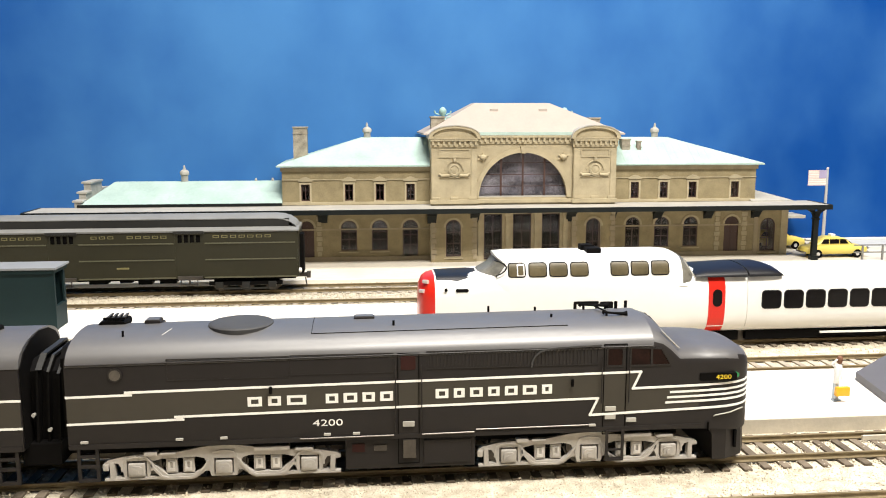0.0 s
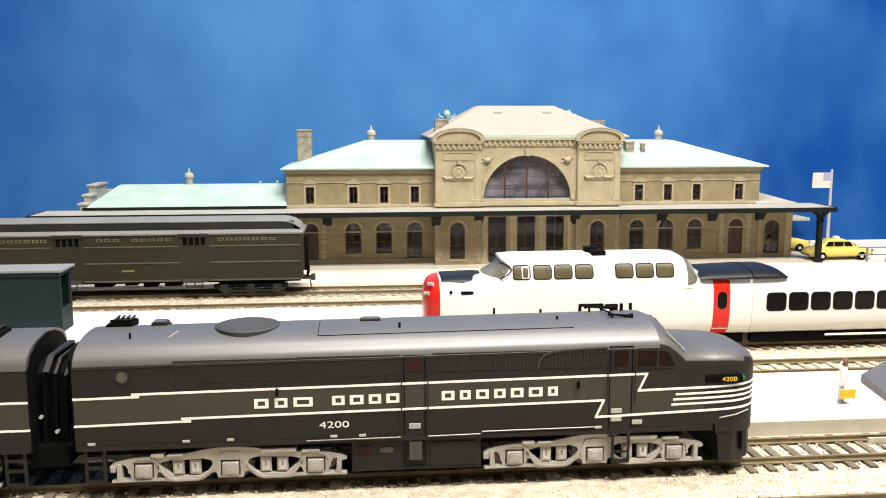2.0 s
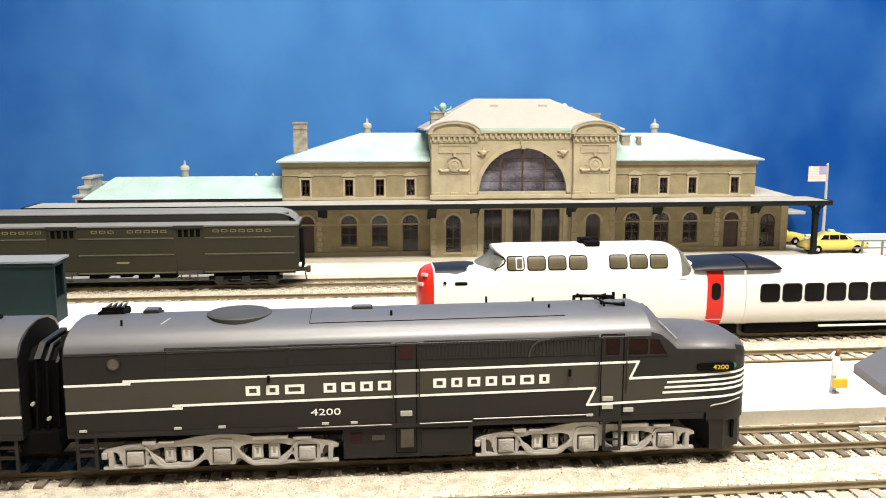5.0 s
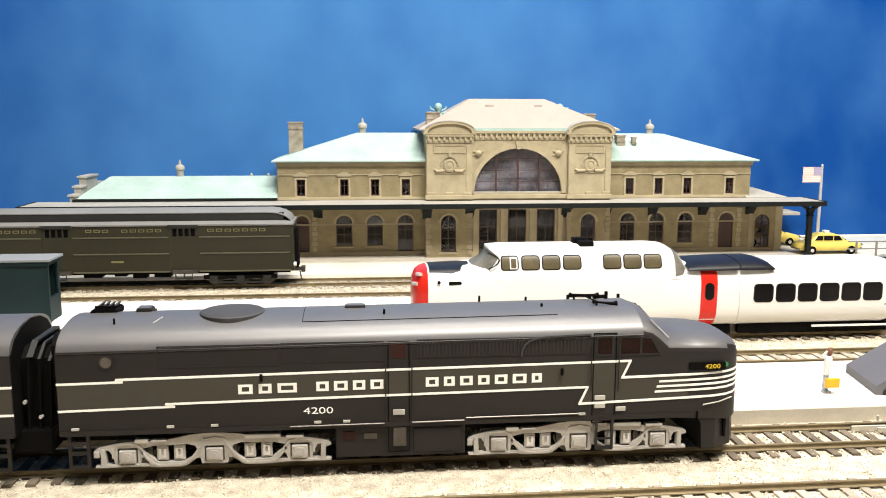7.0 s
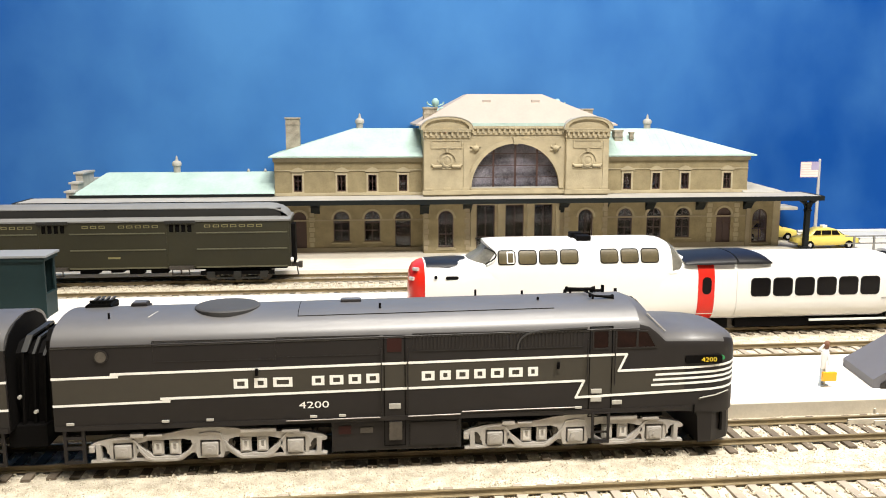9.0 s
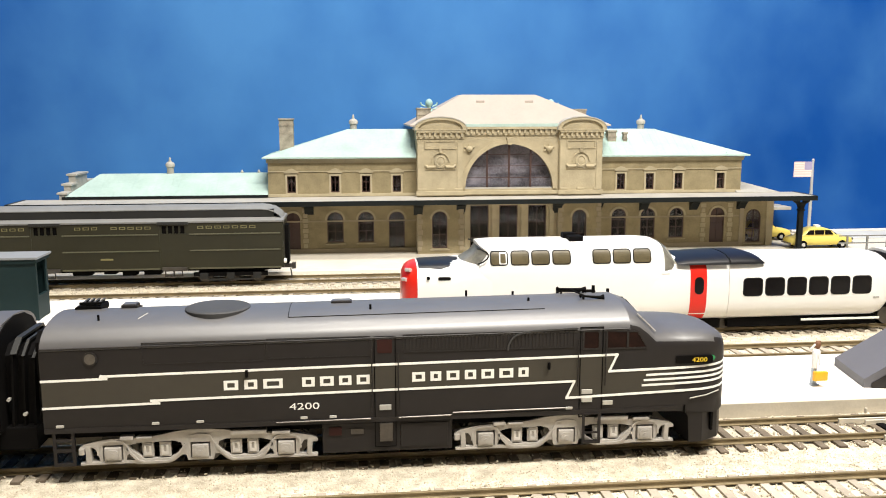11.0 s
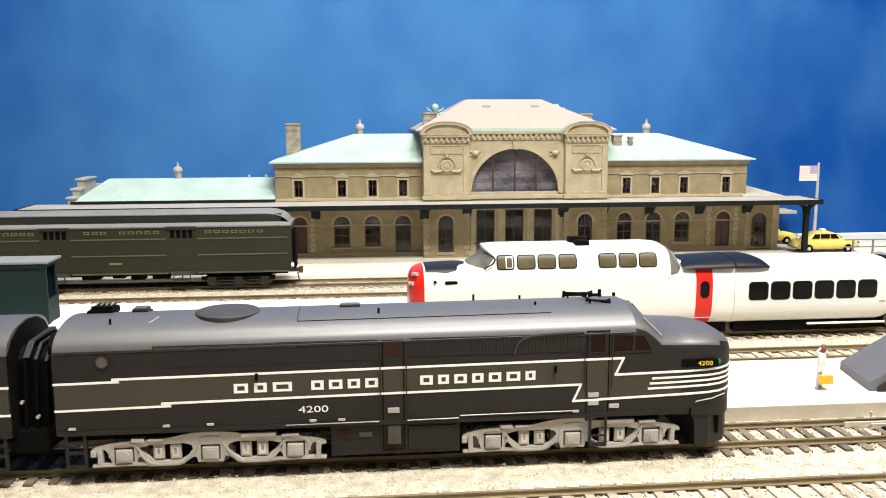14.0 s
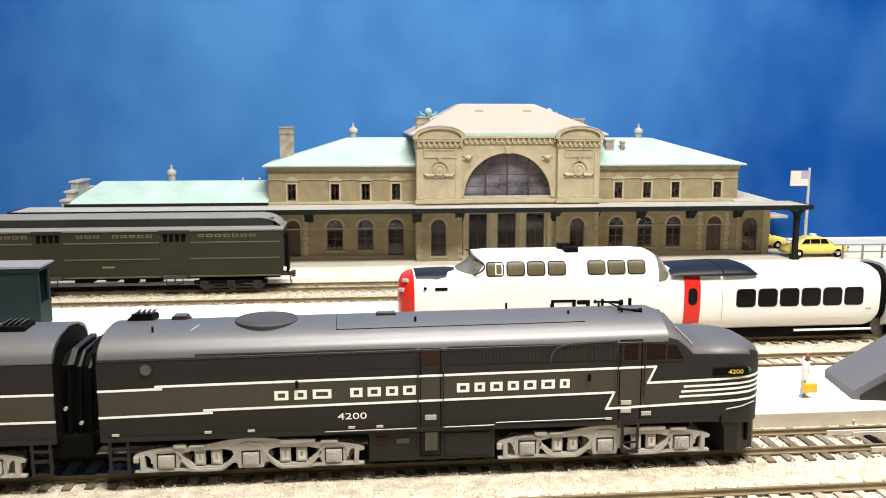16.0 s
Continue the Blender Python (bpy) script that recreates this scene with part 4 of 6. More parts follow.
def build_dome_car():
    car = thing("dome_power_car", 200, TY, 4, "gloss white streamlined dome car with a red nose", "train car", "cars of the white train")
    nose = [oval(120.6, 7.5, 11, 22, 31, 2.6), oval(121.0, 10.5, 10, 24, 36.5, 2.8), oval(122.6, 13.4, 9.4, 25, 39.8, 3.0), oval(125.2, 15.4, 9, 25.5, 41.4, 3.2), oval(128.2, 16.4, 8.8, 26, 42.0)]
    part("nose", loft(B(), nose), TURBO_RED, car, "glossy red nose", smooth=60)
    hull = [oval(128.2, 16.5, 8.8, 26, 42.1), oval(134, 17.2, ZB, ZC, 42.2), oval(140, 17.6, ZB, ZC, 42.4), oval(148, 17.65, ZB, ZC, 42.8, 4.0), oval(157, 17.7, ZB, ZC, 43.4, 5.0), oval(166, 17.6, ZB, ZC, 43.4, 4.0), oval(262, 17.6, ZB, ZC, 42.6), oval(290, 17.6, ZB, ZC, 43.4)]
    part("hull", loft(B(), hull), TURBO_WHITE, car, "gloss white hull", smooth=50)
    def kite(sec, k):
        """Leans a section so that it reaches furthest back at mid-height."""
        out = []
        for x, y, z in sec:
            t = max(0.0, 1 - abs(z - 47.0) / (4.5 if z > 47 else 8.0))
            out.append((x + k * t, y, z))
        return out
    dome = [kite(oval(157.6, 16.6, 20, ZC, 50.6, 3.4), 6.5), kite(oval(159.4, 17.35, 20, ZC, 52.0, 3.5), 6.0), oval(167, 17.62, 20, ZC, 52.5, 3.6), oval(246, 17.62, 20, ZC, 52.5, 3.6), oval(253, 17.5, 20, ZC, 51.9, 3.5), oval(256.0, 16.6, 20, ZC, 50.0, 3.4)]
    part("dome", loft(B(), dome), TURBO_WHITE, car, "raised white dome", smooth=50)
    # sloping glass before and behind the dome
    for xa, xb, nm in ((160.8, 147.4, "windshield"), (255.8, 263.2, "rear_dome_glass")):
        k = 1 if xb < xa else -1
        secs = [oval(xa, 16.7, 20, ZC, 50.8, 3.4), oval((xa + xb) / 2, 16.6, 20, ZC, 48.0, 3.3), oval(xb, 16.0, 20, ZC, 42.0, 3.2)]
        if k > 0:
            secs = [kite(oval(157.8, 16.5, 20, ZC, 50.4, 3.4), 6.6), kite(oval(154.6, 16.2, 20, ZC, 46.8, 3.3), 3.0), oval(149.4, 15.6, 20, ZC, 42.2, 3.2)]
        g = part(nm, loft(B(), secs), WINDSHIELD, car, "raked wraparound glass", smooth=60)
        for s in (-1, 1) if k < 0 else ():
            part("pillar", rod(B(), (xb + k * 1.2, TY + s * 16.4, 39.5), (xa, TY + s * 15.2, 49.0), 0.3, 6), BLACK if k > 0 else ZINC, g)
    part("hood_panel", loft(B(), [oval(129.0, 13.0, 38, 38.5, 42.4, 2.6), oval(140, 14.2, 38, 38.5, 42.8, 2.6), oval(155.0, 14.8, 38, 38.5, 43.0, 2.6)]), TURBO_NAVY, car, "glossy black anti-glare hood", smooth=60)
    for s in (-1, 1):
        edge = [(157.9, 16.5, 50.2), (160.5, 16.9, 49.5), (162.8, 17.2, 48.3), (163.9, 17.4, 46.7), (163.2, 17.5, 45.0), (161.2, 17.2, 43.4), (158.8, 16.4, 42.2)]
        for p, q in zip(edge, edge[1:]):
            part("window_seal", rod(B(), (p[0], TY + s * p[1], p[2]), (q[0], TY + s * q[1], q[2]), 0.38, 6), RUBBER, car)
    # lamps and small marks on the nose
    for zz in (34.2, 39.0):
        part("headlamp", rod(B(), (121.0 + (zz - 34) * 0.35, TY - 10.4, zz), (122.9 + (zz - 34) * 0.4, TY - 12.8, zz + 0.2), 1.0, 12), CHROME_DULL, car, "bright headlamp")
    part("port", patch(B(), near_low, rrect(132.8, 134.4, 34.8, 36.4, 0.75), 0.2), BLACK, car)
    part("vent", patch(B(), near_low, rrect(138.5, 145.0, 34.4, 36.0, 0.75), 0.2), BLACK, car, "dark slot vent")
    # dome windows
    for x0 in (175.6, 186.2, 197.0):
        window_on(car, near_dome, x0 + 0.2, x0 + 8.7, 41.8, 48.0, 1.2, BROWNGLASS)
    for x0 in (217.8, 228.4, 239.0):
        window_on(car, near_dome, x0 + 0.2, x0 + 8.7, 41.8, 48.0, 1.2, BROWNGLASS)
    w = window_on(car, near_dome, 165.4, 173.4, 41.8, 48.0, 1.2, BROWNGLASS)
    part("sash", patch(B(), near_dome, rrect(169.4, 173.2, 42.0, 47.8, 0.5), 0.5), TURBO_WHITE, w, "white sliding sash")
    part("pane", patch(B(), near_dome, rrect(169.95, 172.65, 42.6, 47.2, 0.4), 0.7), BROWNGLASS, w)
    part("roof_vent", box(bx(207.0, 214.5, TY - 9, TY - 1, 51.0, 54.4, bev=0.6), 205.5, 212, TY - 2, TY + 4, 51.5, 55.2, bev=0.5), BLACK, car, "black roof vent")
    part("grab_handle", patch(B(), near_low, rrect(250.5, 258.5, 35.6, 36.6, 0.4), 0.4), TURBO_WHITE, car)
    part("emblem", patch(patch(patch(B(), near_low, rect(198.4, 200.0, 20.0, 27.4), 0.22), near_low, rrect(198.4, 211.5, 27.2, 28.6, 0.65), 0.24), near_low, rect(209.6, 211.4, 20.0, 27.4), 0.22), BLACK, car, "plain black emblem on the side")
    part("emblem", patch(patch(B(), near_low, rrect(211.9, 219.0, 26.0, 28.3, 1.0), 0.22), near_low, rect(216.8, 218.8, 20.0, 27.0), 0.24), BLACK, car, "plain black emblem on the side")
    part("emblem", patch(B(), near_low, rect(224.6, 226.2, 20.0, 28.6), 0.22), BLACK, car, "plain black bar on the side")
    # dark hood over the joint and red door
    part("joint_hood", loft(B(), [oval(262.5, 17.0, 39.6, 39.8, 42.0, 2.4), oval(268, 17.6, 39.5, 39.8, 43.6, 2.4), oval(289.5, 17.8, 39.5, 39.8, 44.6, 2.4)]), TURBO_NAVY, car, "glossy navy roof hood", smooth=60)
    secs = []
    for i in range(13):
        zz = 10.6 + i * 2.46
        yy = near_low(0, zz)
        secs.append([(269.3, yy - 0.28, zz), (278.0, yy - 0.28, zz), (278.0, yy + 0.4, zz), (269.3, yy + 0.4, zz)])
    d = part("door", loft(B(), secs), TURBO_RED, car, "bright red boarding door")
    part("pane", patch(B(), near_low, rrect(271.4, 276.2, 24.4, 33.4, 2.3), 0.55), DARKGLASS, d, "dark oval door pane")
    part("sill", patch(B(), near_low, rect(269.3, 278.0, 13.6, 14.0), 0.5), WHITE_TRIM, d)
    part("underframe", bx(135, 288, TY - 13, TY + 13, 5.4, 10), BLACK, car)
    for xc in (150, 283):
        for xx in (xc - 8, xc + 8):
            part("wheel", rod(B(), (xx, TY - 10, 9), (xx, TY + 10, 9), 5.0, 18), STEEL, car)
    return car


def build_white_coach(xa, xb, first):
    car = thing("coach_car", (xa + xb) / 2, TY, 4, "gloss white low coach car with dark square windows", "train car", "cars of the white train")
    secs = [oval(xa, 17.6, ZB, ZC, 43.4), oval(xb - 7, 17.6, ZB, ZC, 43.4), oval(xb - 2.5, 17.2, ZB + 1.5, ZC, 42.8), oval(xb, 16.0, ZB + 4, ZC, 41.2)]
    part("hull", loft(B(), secs), TURBO_WHITE, car, "gloss white hull", smooth=50)
    for i in range(6):
        x0 = xa + 8.0 + 12.0 * i
        window_on(car, near_low, x0, x0 + 9.6, 23.2, 31.9, 1.6, DARKGLASS)
    if first:
        part("joint_hood", loft(B(), [oval(xa + 0.2, 17.8, 39.5, 39.8, 44.6, 2.4), oval(xa + 12, 17.7, 39.5, 39.8, 44.6, 2.4), oval(xa + 17, 17.3, 39.5, 39.8, 43.4, 2.4), oval(xa + 19, 16.8, 39.5, 39.7, 41.4, 2.4)]), TURBO_NAVY, car, "glossy navy roof hood", smooth=60)
    part("builder_plate", patch(B(), near_low, rect(xb - 9.0, xb - 5.8, 20.2, 21.0), 0.2), ZINC, car)
    part("skirt_rail", bx(xa + 42, xb - 3, TY - 14.8, TY - 14.0, 8.2, 9.2), WHITE_TRIM, car, "pale skirt rail")
    part("underframe", bx(xa + 2, xb - 4, TY - 13, TY + 13, 5.4, 10), BLACK, car)
    for xx in (xb - 8, xb + 4):
        part("wheel", rod(B(), (xx, TY - 10, 9), (xx, TY + 10, 9), 5.0, 18), STEEL, car)
    part("bellows", loft(B(), [oval(xb - 0.4, 14.5, 12, ZC, 42.0), oval(xb + 4.5, 14.5, 12, ZC, 42.0)]), BLACK, car, "black bellows between cars")
    return car


build_dome_car()
build_white_coach(290.2, 379.0, True)
build_white_coach(384.0, 473.0, False)

# ---------- olive baggage car ----------
CY = 307.0


def build_baggage_car():
    car = thing("baggage_car", -74, CY, 4, "olive green heavyweight baggage car with grey roof", "train car")
    xa, xb = -196.0, 48.5
    F = CY - 17.0
    # side plate with door openings
    doors = [(-31.6, -13.6), (-113.0, -95.0)]
    part("side", plate(B(), rect(xa, xb, 14.4, 46.0), [rect(a, b, 16.0, 45.0) for a, b in doors], F, F + 1.2), OLIVE, car, "olive green riveted side")
    part("body", bx(xa, xb - 0.2, F + 1.3, CY + 17, 14.4, 46.0), OLIVE, car)
    for a, b in doors:
        wn = [rect(a + 1.6 + i * 3.95, a + 4.4 + i * 3.95, 38.4, 43.6) for i in range(4)]
        d = part("baggage_door", plate(B(), rect(a, b, 16.0, 45.0), wn, F + 0.3, F + 1.0), OLIVE, car, "sliding baggage door")
        for w in wn:
            part("pane", plate(B(), w, [], F + 0.8, F + 1.1), BLACK, d)
        part("step", box(bx(a + 1, b - 1, F - 1.0, F + 3, 13.4, 16.0, bev=0.2), a + 2.5, b - 4, F - 0.6, F + 2, 9.6, 10.2), STEEL, car, "dark grey metal door step")
        part("stirrup", plate(B(), rect(a + 2.5, b - 4, 9.6, 13.6), [rect(a + 3.2, (a + b) / 2 - 1, 10.4, 13.2), rect((a + b) / 2, b - 4.6, 10.4, 13.2)], F - 0.5, F + 0.3), STEEL, car)
        part("track_hood", bx(a - 1, b + 1, F - 1.2, F + 1, 44.6, 46.4, bev=0.2), COACH_DARK, car)
    segs = [(xa, -113.6), (-94.4, -32.2), (-13.0, xb - 1)]
    for a, b in segs:
        for zz in (37.6, 26.6):
            part("belt_rail", bx(a + 0.6, b - 0.4, F - 0.5, F + 0.2, zz, zz + 0.8, bev=0.15), OLIVE_TRIM, car, "raised belt moulding")
        part("sill", bx(a, b, F - 0.35, F + 0.2, 14.4, 15.4), OLIVE_TRIM, car)
    for a, b, n in ((-152, -117, 7), (-85.5, -71, 3), (-62.5, -37, 5), (-7, 31, 7)):
        word(car, a, b, 41.6, 43.4, (1.0,) * n, F, GOLD, w=0.36)
    part("number_mark", bx(-70, -62, F - 0.15, F + 0.1, 21.2, 22.4), GOLD, car, "small gilt number bar")
    # roof: lower deck, clerestory, upper deck
    def deck(x, d=0.0, lift=0.0):
        return [(x, CY - 17.8, 45.6 + lift), (x, CY - 17.9, 46.6 + lift), (x, CY - 14.5, 47.8 - d * 0.4), (x, CY - 11.8, 48.2 - d * 0.6), (x, CY + 11.8, 48.2 - d * 0.6), (x, CY + 14.5, 47.8 - d * 0.4), (x, CY + 17.9, 46.6 + lift), (x, CY + 17.8, 45.6 + lift)]
    part("lower_roof", loft(B(), [deck(xa - 0.6), deck(xb + 0.5), deck(xb + 1.2, 1.0)]), COACH_ROOF, car, "grey lower roof deck", smooth=30)
    part("clerestory", bx(xa, 43.0, CY - 11.6, CY + 11.6, 47.6, 53.6), COACH_DARK, car, "black clerestory band")
    def upper(x, drop, hw=12.2):
        return [(x, CY - hw, 53.3 - drop), (x, CY - hw, 53.9 - drop), (x, CY - 8.5, 55.2 - drop), (x, CY - 4, 55.9 - drop), (x, CY + 4, 55.9 - drop), (x, CY + 8.5, 55.2 - drop), (x, CY + hw, 53.9 - drop), (x, CY + hw, 53.3 - drop)]
    part("upper_roof", loft(B(), [upper(xa, 0), upper(34, 0), upper(39, 0.5), upper(43.5, 2.0, 12.8), upper(46.8, 4.2, 13.6), upper(49.0, 7.6, 14.2)]), COACH_ROOF, car, "grey upper roof with a rounded end", smooth=50)
    # end, coupler, grab irons
    part("end_wall", bx(xb - 0.1, xb + 0.7, CY - 16.5, CY + 16.5, 14.4, 46), OLIVE, car)
    part("diaphragm", bx(xb + 0.6, xb + 3.4, CY - 6, CY + 6, 15, 42, bev=0.6), BLACK, car, "black end diaphragm")
    part("coupler", box(bx(xb - 2, xb + 6.5, CY - 2, CY + 2, 11.6, 14.0, bev=0.3), xb + 4.6, xb + 7.4, CY - 3, CY + 3, 10.8, 14.8, bev=0.4), STEEL, car)
    part("end_lamp", rod(B(), (xb + 0.6, F + 2.0, 18.6), (xb + 2.4, F + 2.0, 18.6), 1.6, 12), WHITE_TRIM, car, "small white end lamp")
    part("brake_hose", rod(B(), (xb + 4, CY - 5, 12), (xb + 5, CY - 6, 6.0), 0.5, 6), STEEL, car)
    # underframe and trucks
    part("underframe", bx(xa + 4, xb - 2, CY - 13, CY + 13, 12.6, 14.5), BLACK, car)
    for a, b, zz in ((-44, -33, 10.2), (-58, -49, 9.8), (-70, -62, 11.0), (-90, -78, 10.4)):
        part("underbody_box", bx(a, b, CY - 12, CY - 4, zz, 13.2, bev=0.4), BLACK, car)
    for x0 in (-11.0, -186.0):
        tk = part("truck", box(bx(x0, x0 + 49, F + 1.6, F + 3.0, 9.0, 11.8, bev=0.3), x0 + 3, x0 + 46, CY - 12, CY + 12, 9.2, 11.6), BLACK, car, "black six-wheel truck")
        for s in (7, 24.5, 42):
            part("wheel", rod(B(), (x0 + s, CY - 9.8, 9.2), (x0 + s, CY + 9.8, 9.2), 5.2, 20), STEEL, tk)
            part("journal_box", bx(x0 + s - 2.6, x0 + s + 2.6, F + 0.6, F + 3, 7.2, 11.4, bev=0.4), COACH_DARK, tk)
        part("equaliser", bar(B(), [(x0 + 4, 10.5), (x0 + 11, 6.8), (x0 + 38, 6.8), (x0 + 45, 10.5)], 1.2, F + 1.2, F + 2.2), COACH_DARK, tk)
    return car


build_baggage_car()

# ---------- things on the platforms ----------
def build_shed():
    s = thing("platform_shed", -95, 194, 6.6, "dark teal shed with flat grey roof and open end", "shed")
    x0, x1, y0, y1, z0, z1 = -117, -73.5, 185.5, 203.5, 6.6, 40.2
    part("wall", bx(x0, x1, y0, y0 + 1, z0, z1), TEAL, s)
    part("wall", bx(x0, x1, y1 - 1, y1, z0, z1), TEAL, s)
    part("wall", bx(x0, x0 + 1, y0 + 1, y1 - 1, z0, z1), TEAL, s)
    e = prism(B(), [(y0 + 1, z0), (y1 - 1, z0), (y1 - 1, 19.4), (y0 + 1, 19.4)], "x", x1 - 1, x1)
    prism(e, [(y0 + 1, 19.4), (y0 + 3.0, 19.4), (y0 + 3.0, 39), (y0 + 1, 39)], "x", x1 - 1, x1)
    prism(e, [(y1 - 2.6, 19.4), (y1 - 1, 19.4), (y1 - 1, 39), (y1 - 2.6, 39)], "x", x1 - 1, x1)
    part("end_wall", e, TEAL, s, "end wall with a wide opening")
    part("ledge", bx(x1 - 1.4, x1 + 0.5, y0 + 0.4, y1 - 0.4, 18.6, 19.8), TEAL, s)
    part("corner_post", bx(x1 - 0.8, x1 + 0.6, y0 - 0.4, y0 + 1.2, z0, z1), TEAL, s)
    # Added black panel; it stands for the shade behind the open end.
    part("shade_panel", bx(x1 - 14, x1 - 13, y0 + 1, y1 - 1, z0, z1), BLACK, s, "added black sheet standing for the shade inside")
    part("roof", bx(x0 - 1.5, x1 + 2.2, y0 - 2.0, y1 + 2.0, z1, z1 + 1.3, bev=0.25), SHED_ROOF, s, "flat light grey roof slab")
    part("fascia", bx(x0 - 1, x1 + 1.2, y0 - 1.2, y1 + 1.2, z1 - 2.0, z1 - 0.02), TEAL, s)
    return s


build_shed()


def build_wedge():
    w = thing("stair_cover", 305, 46.5, 6.6, "slate-grey sloping stairwell cover standing on the platform", "stair cover")
    x0, x1, y0, y1 = 305.0, 372.5, 31.0, 62.0
    zt = 10.2 + (x1 - x0) * 0.66
    part("slab", prism(B(), [(x0, 6.6), (x1, 6.6), (x1, zt), (x0, 10.2)], "y", y0, y1), SLATE, w, "slate-grey sloping top")
    part("side_cheek", prism(B(), [(x0 + 3.0, 6.6), (x1, 6.6), (x1, zt - 3.2), (x0 + 3.0, 8.6)], "y", y0 - 0.5, y0 - 0.05), LOCO_DARK, w, "darker side cheek")
    w.rotation_euler[2] = radians(-10)
    return w


build_wedge()


def build_figure():
    bm = B()
    fx, fy, z = 283.6, 36.5, 6.6
    mats = [SHIRT, TROUSERS, SKIN, CASE]
    def mark(i):
        for f in bm.faces:
            if f not in done:
                f.material_index = i
                done.add(f)
    done = set()
    rod(bm, (fx - 0.7, fy, z), (fx - 0.4, fy, z + 8.0), 0.75, 8)
    rod(bm, (fx + 1.0, fy + 0.4, z), (fx + 0.4, fy, z + 8.0), 0.75, 8)
    box(bm, fx - 1.3, fx + 0.1, fy - 1.4, fy + 0.6, z, z + 0.6)
    box(bm, fx + 0.5, fx + 2.2, fy - 1.0, fy + 1.0, z, z + 0.6)
    mark(1)
    secs = []
    for h, rx, ry, dx in ((7.4, 1.2, 1.0, 0), (10, 1.2, 1.0, 0.1), (13.2, 1.6, 1.1, 0.4), (14.8, 1.5, 1.0, 0.6), (15.4, 0.6, 0.6, 0.8)):
        secs.append([(fx + dx + rx * math.cos(2 * math.pi * i / 10), fy + ry * math.sin(2 * math.pi * i / 10), z + h) for i in range(10)])
    loft(bm, secs)
    rod(bm, (fx + 1.7, fy, z + 14.4), (fx + 1.6, fy - 1.6, z + 9.0), 0.5, 6)
    rod(bm, (fx - 0.9, fy, z + 14.4), (fx - 2.2, fy - 0.3, z + 15.4), 0.5, 6)
    rod(bm, (fx - 2.2, fy - 0.3, z + 15.4), (fx - 0.6, fy - 0.8, z + 17.6), 0.45, 6)
    mark(0)
    turned(bm, [(0.4, z + 15.2), (0.95, z + 15.9), (1.15, z + 17.0), (1.1, z + 18.0), (0.4, z + 18.7)], fx + 0.9, fy, 10)
    box(bm, fx + 0.6, fx + 2.2, fy - 0.2, fy + 1.2, z + 16.6, z + 18.6, bev=0.3)
    mark(2)
    box(bm, fx - 1.6, fx + 4.2, fy - 3.6, fy - 1.8, z + 2.8, z + 6.6, bev=0.35)
    mark(3)
    o = solid("painted_figurine", bm, mats, "tiny painted toy figurine carrying an orange case", "figurine", smooth=50)
    return o


build_figure()

# ---------- station ----------
FW, FC, FP = 412.0, 403.0, 400.0      # wing, middle bay and pavilion fronts
ST = thing("station_building", 225, 440, 3.6, "buff brick model railway station with verdigris roofs", "building")
G0 = 3.6


def st_window(loop, y, depth, mull=1, trans=(), frame_w=0.85, sill=True, label="", surround=None, glassmat=None, name="window"):
    """Glazing set back in an opening, with its frame, bars, sill and stone surround."""
    x0, x1 = min(p[0] for p in loop), max(p[0] for p in loop)
    z0, z1 = min(p[1] for p in loop), max(p[1] for p in loop)
    w = part(name, plate(B(), loop, [], y + depth, y + depth + 0.4), glassmat or CLEAR, ST, label)
    bm = plate(B(), loop, [grow(loop, -frame_w)], y + depth - 0.5, y + depth - 0.05)
    for i in range(mull):
        c = x0 + (x1 - x0) * (i + 1) / (mull + 1)
        top = z1 - 0.3
        if len(loop) > 4:
            r = (x1 - x0) / 2
            top = z1 - r + math.sqrt(max(0.0, r * r - (c - (x0 + x1) / 2) ** 2)) - 0.3
        box(bm, c - 0.3, c + 0.3, y + depth - 0.6, y + depth - 0.08, z0 + 0.3, top)
    for tz in trans:
        zz = z0 + (z1 - z0) * tz
        half = (x1 - x0) / 2
        if len(loop) > 4 and zz > z1 - half:
            half = math.sqrt(max(0.0, half * half - (zz - (z1 - half)) ** 2))
        c = (x0 + x1) / 2
        box(bm, c - half + 0.2, c + half - 0.2, y + depth - 0.62, y + depth - 0.1, zz - 0.3, zz + 0.3)
    part("window_frame", bm, JOINERY, w)
    if surround:
        part("surround", plate(B(), [p for p in grow(loop, surround)], [loop], y - 0.7, y - 0.02), STONE, w, "pale stone surround")
    if sill:
        part("window_sill", bx(x0 - 1.6, x1 + 1.6, y - 1.3, y - 0.05, z0 - 1.6, z0 - 0.72), STONE, w)
    return w


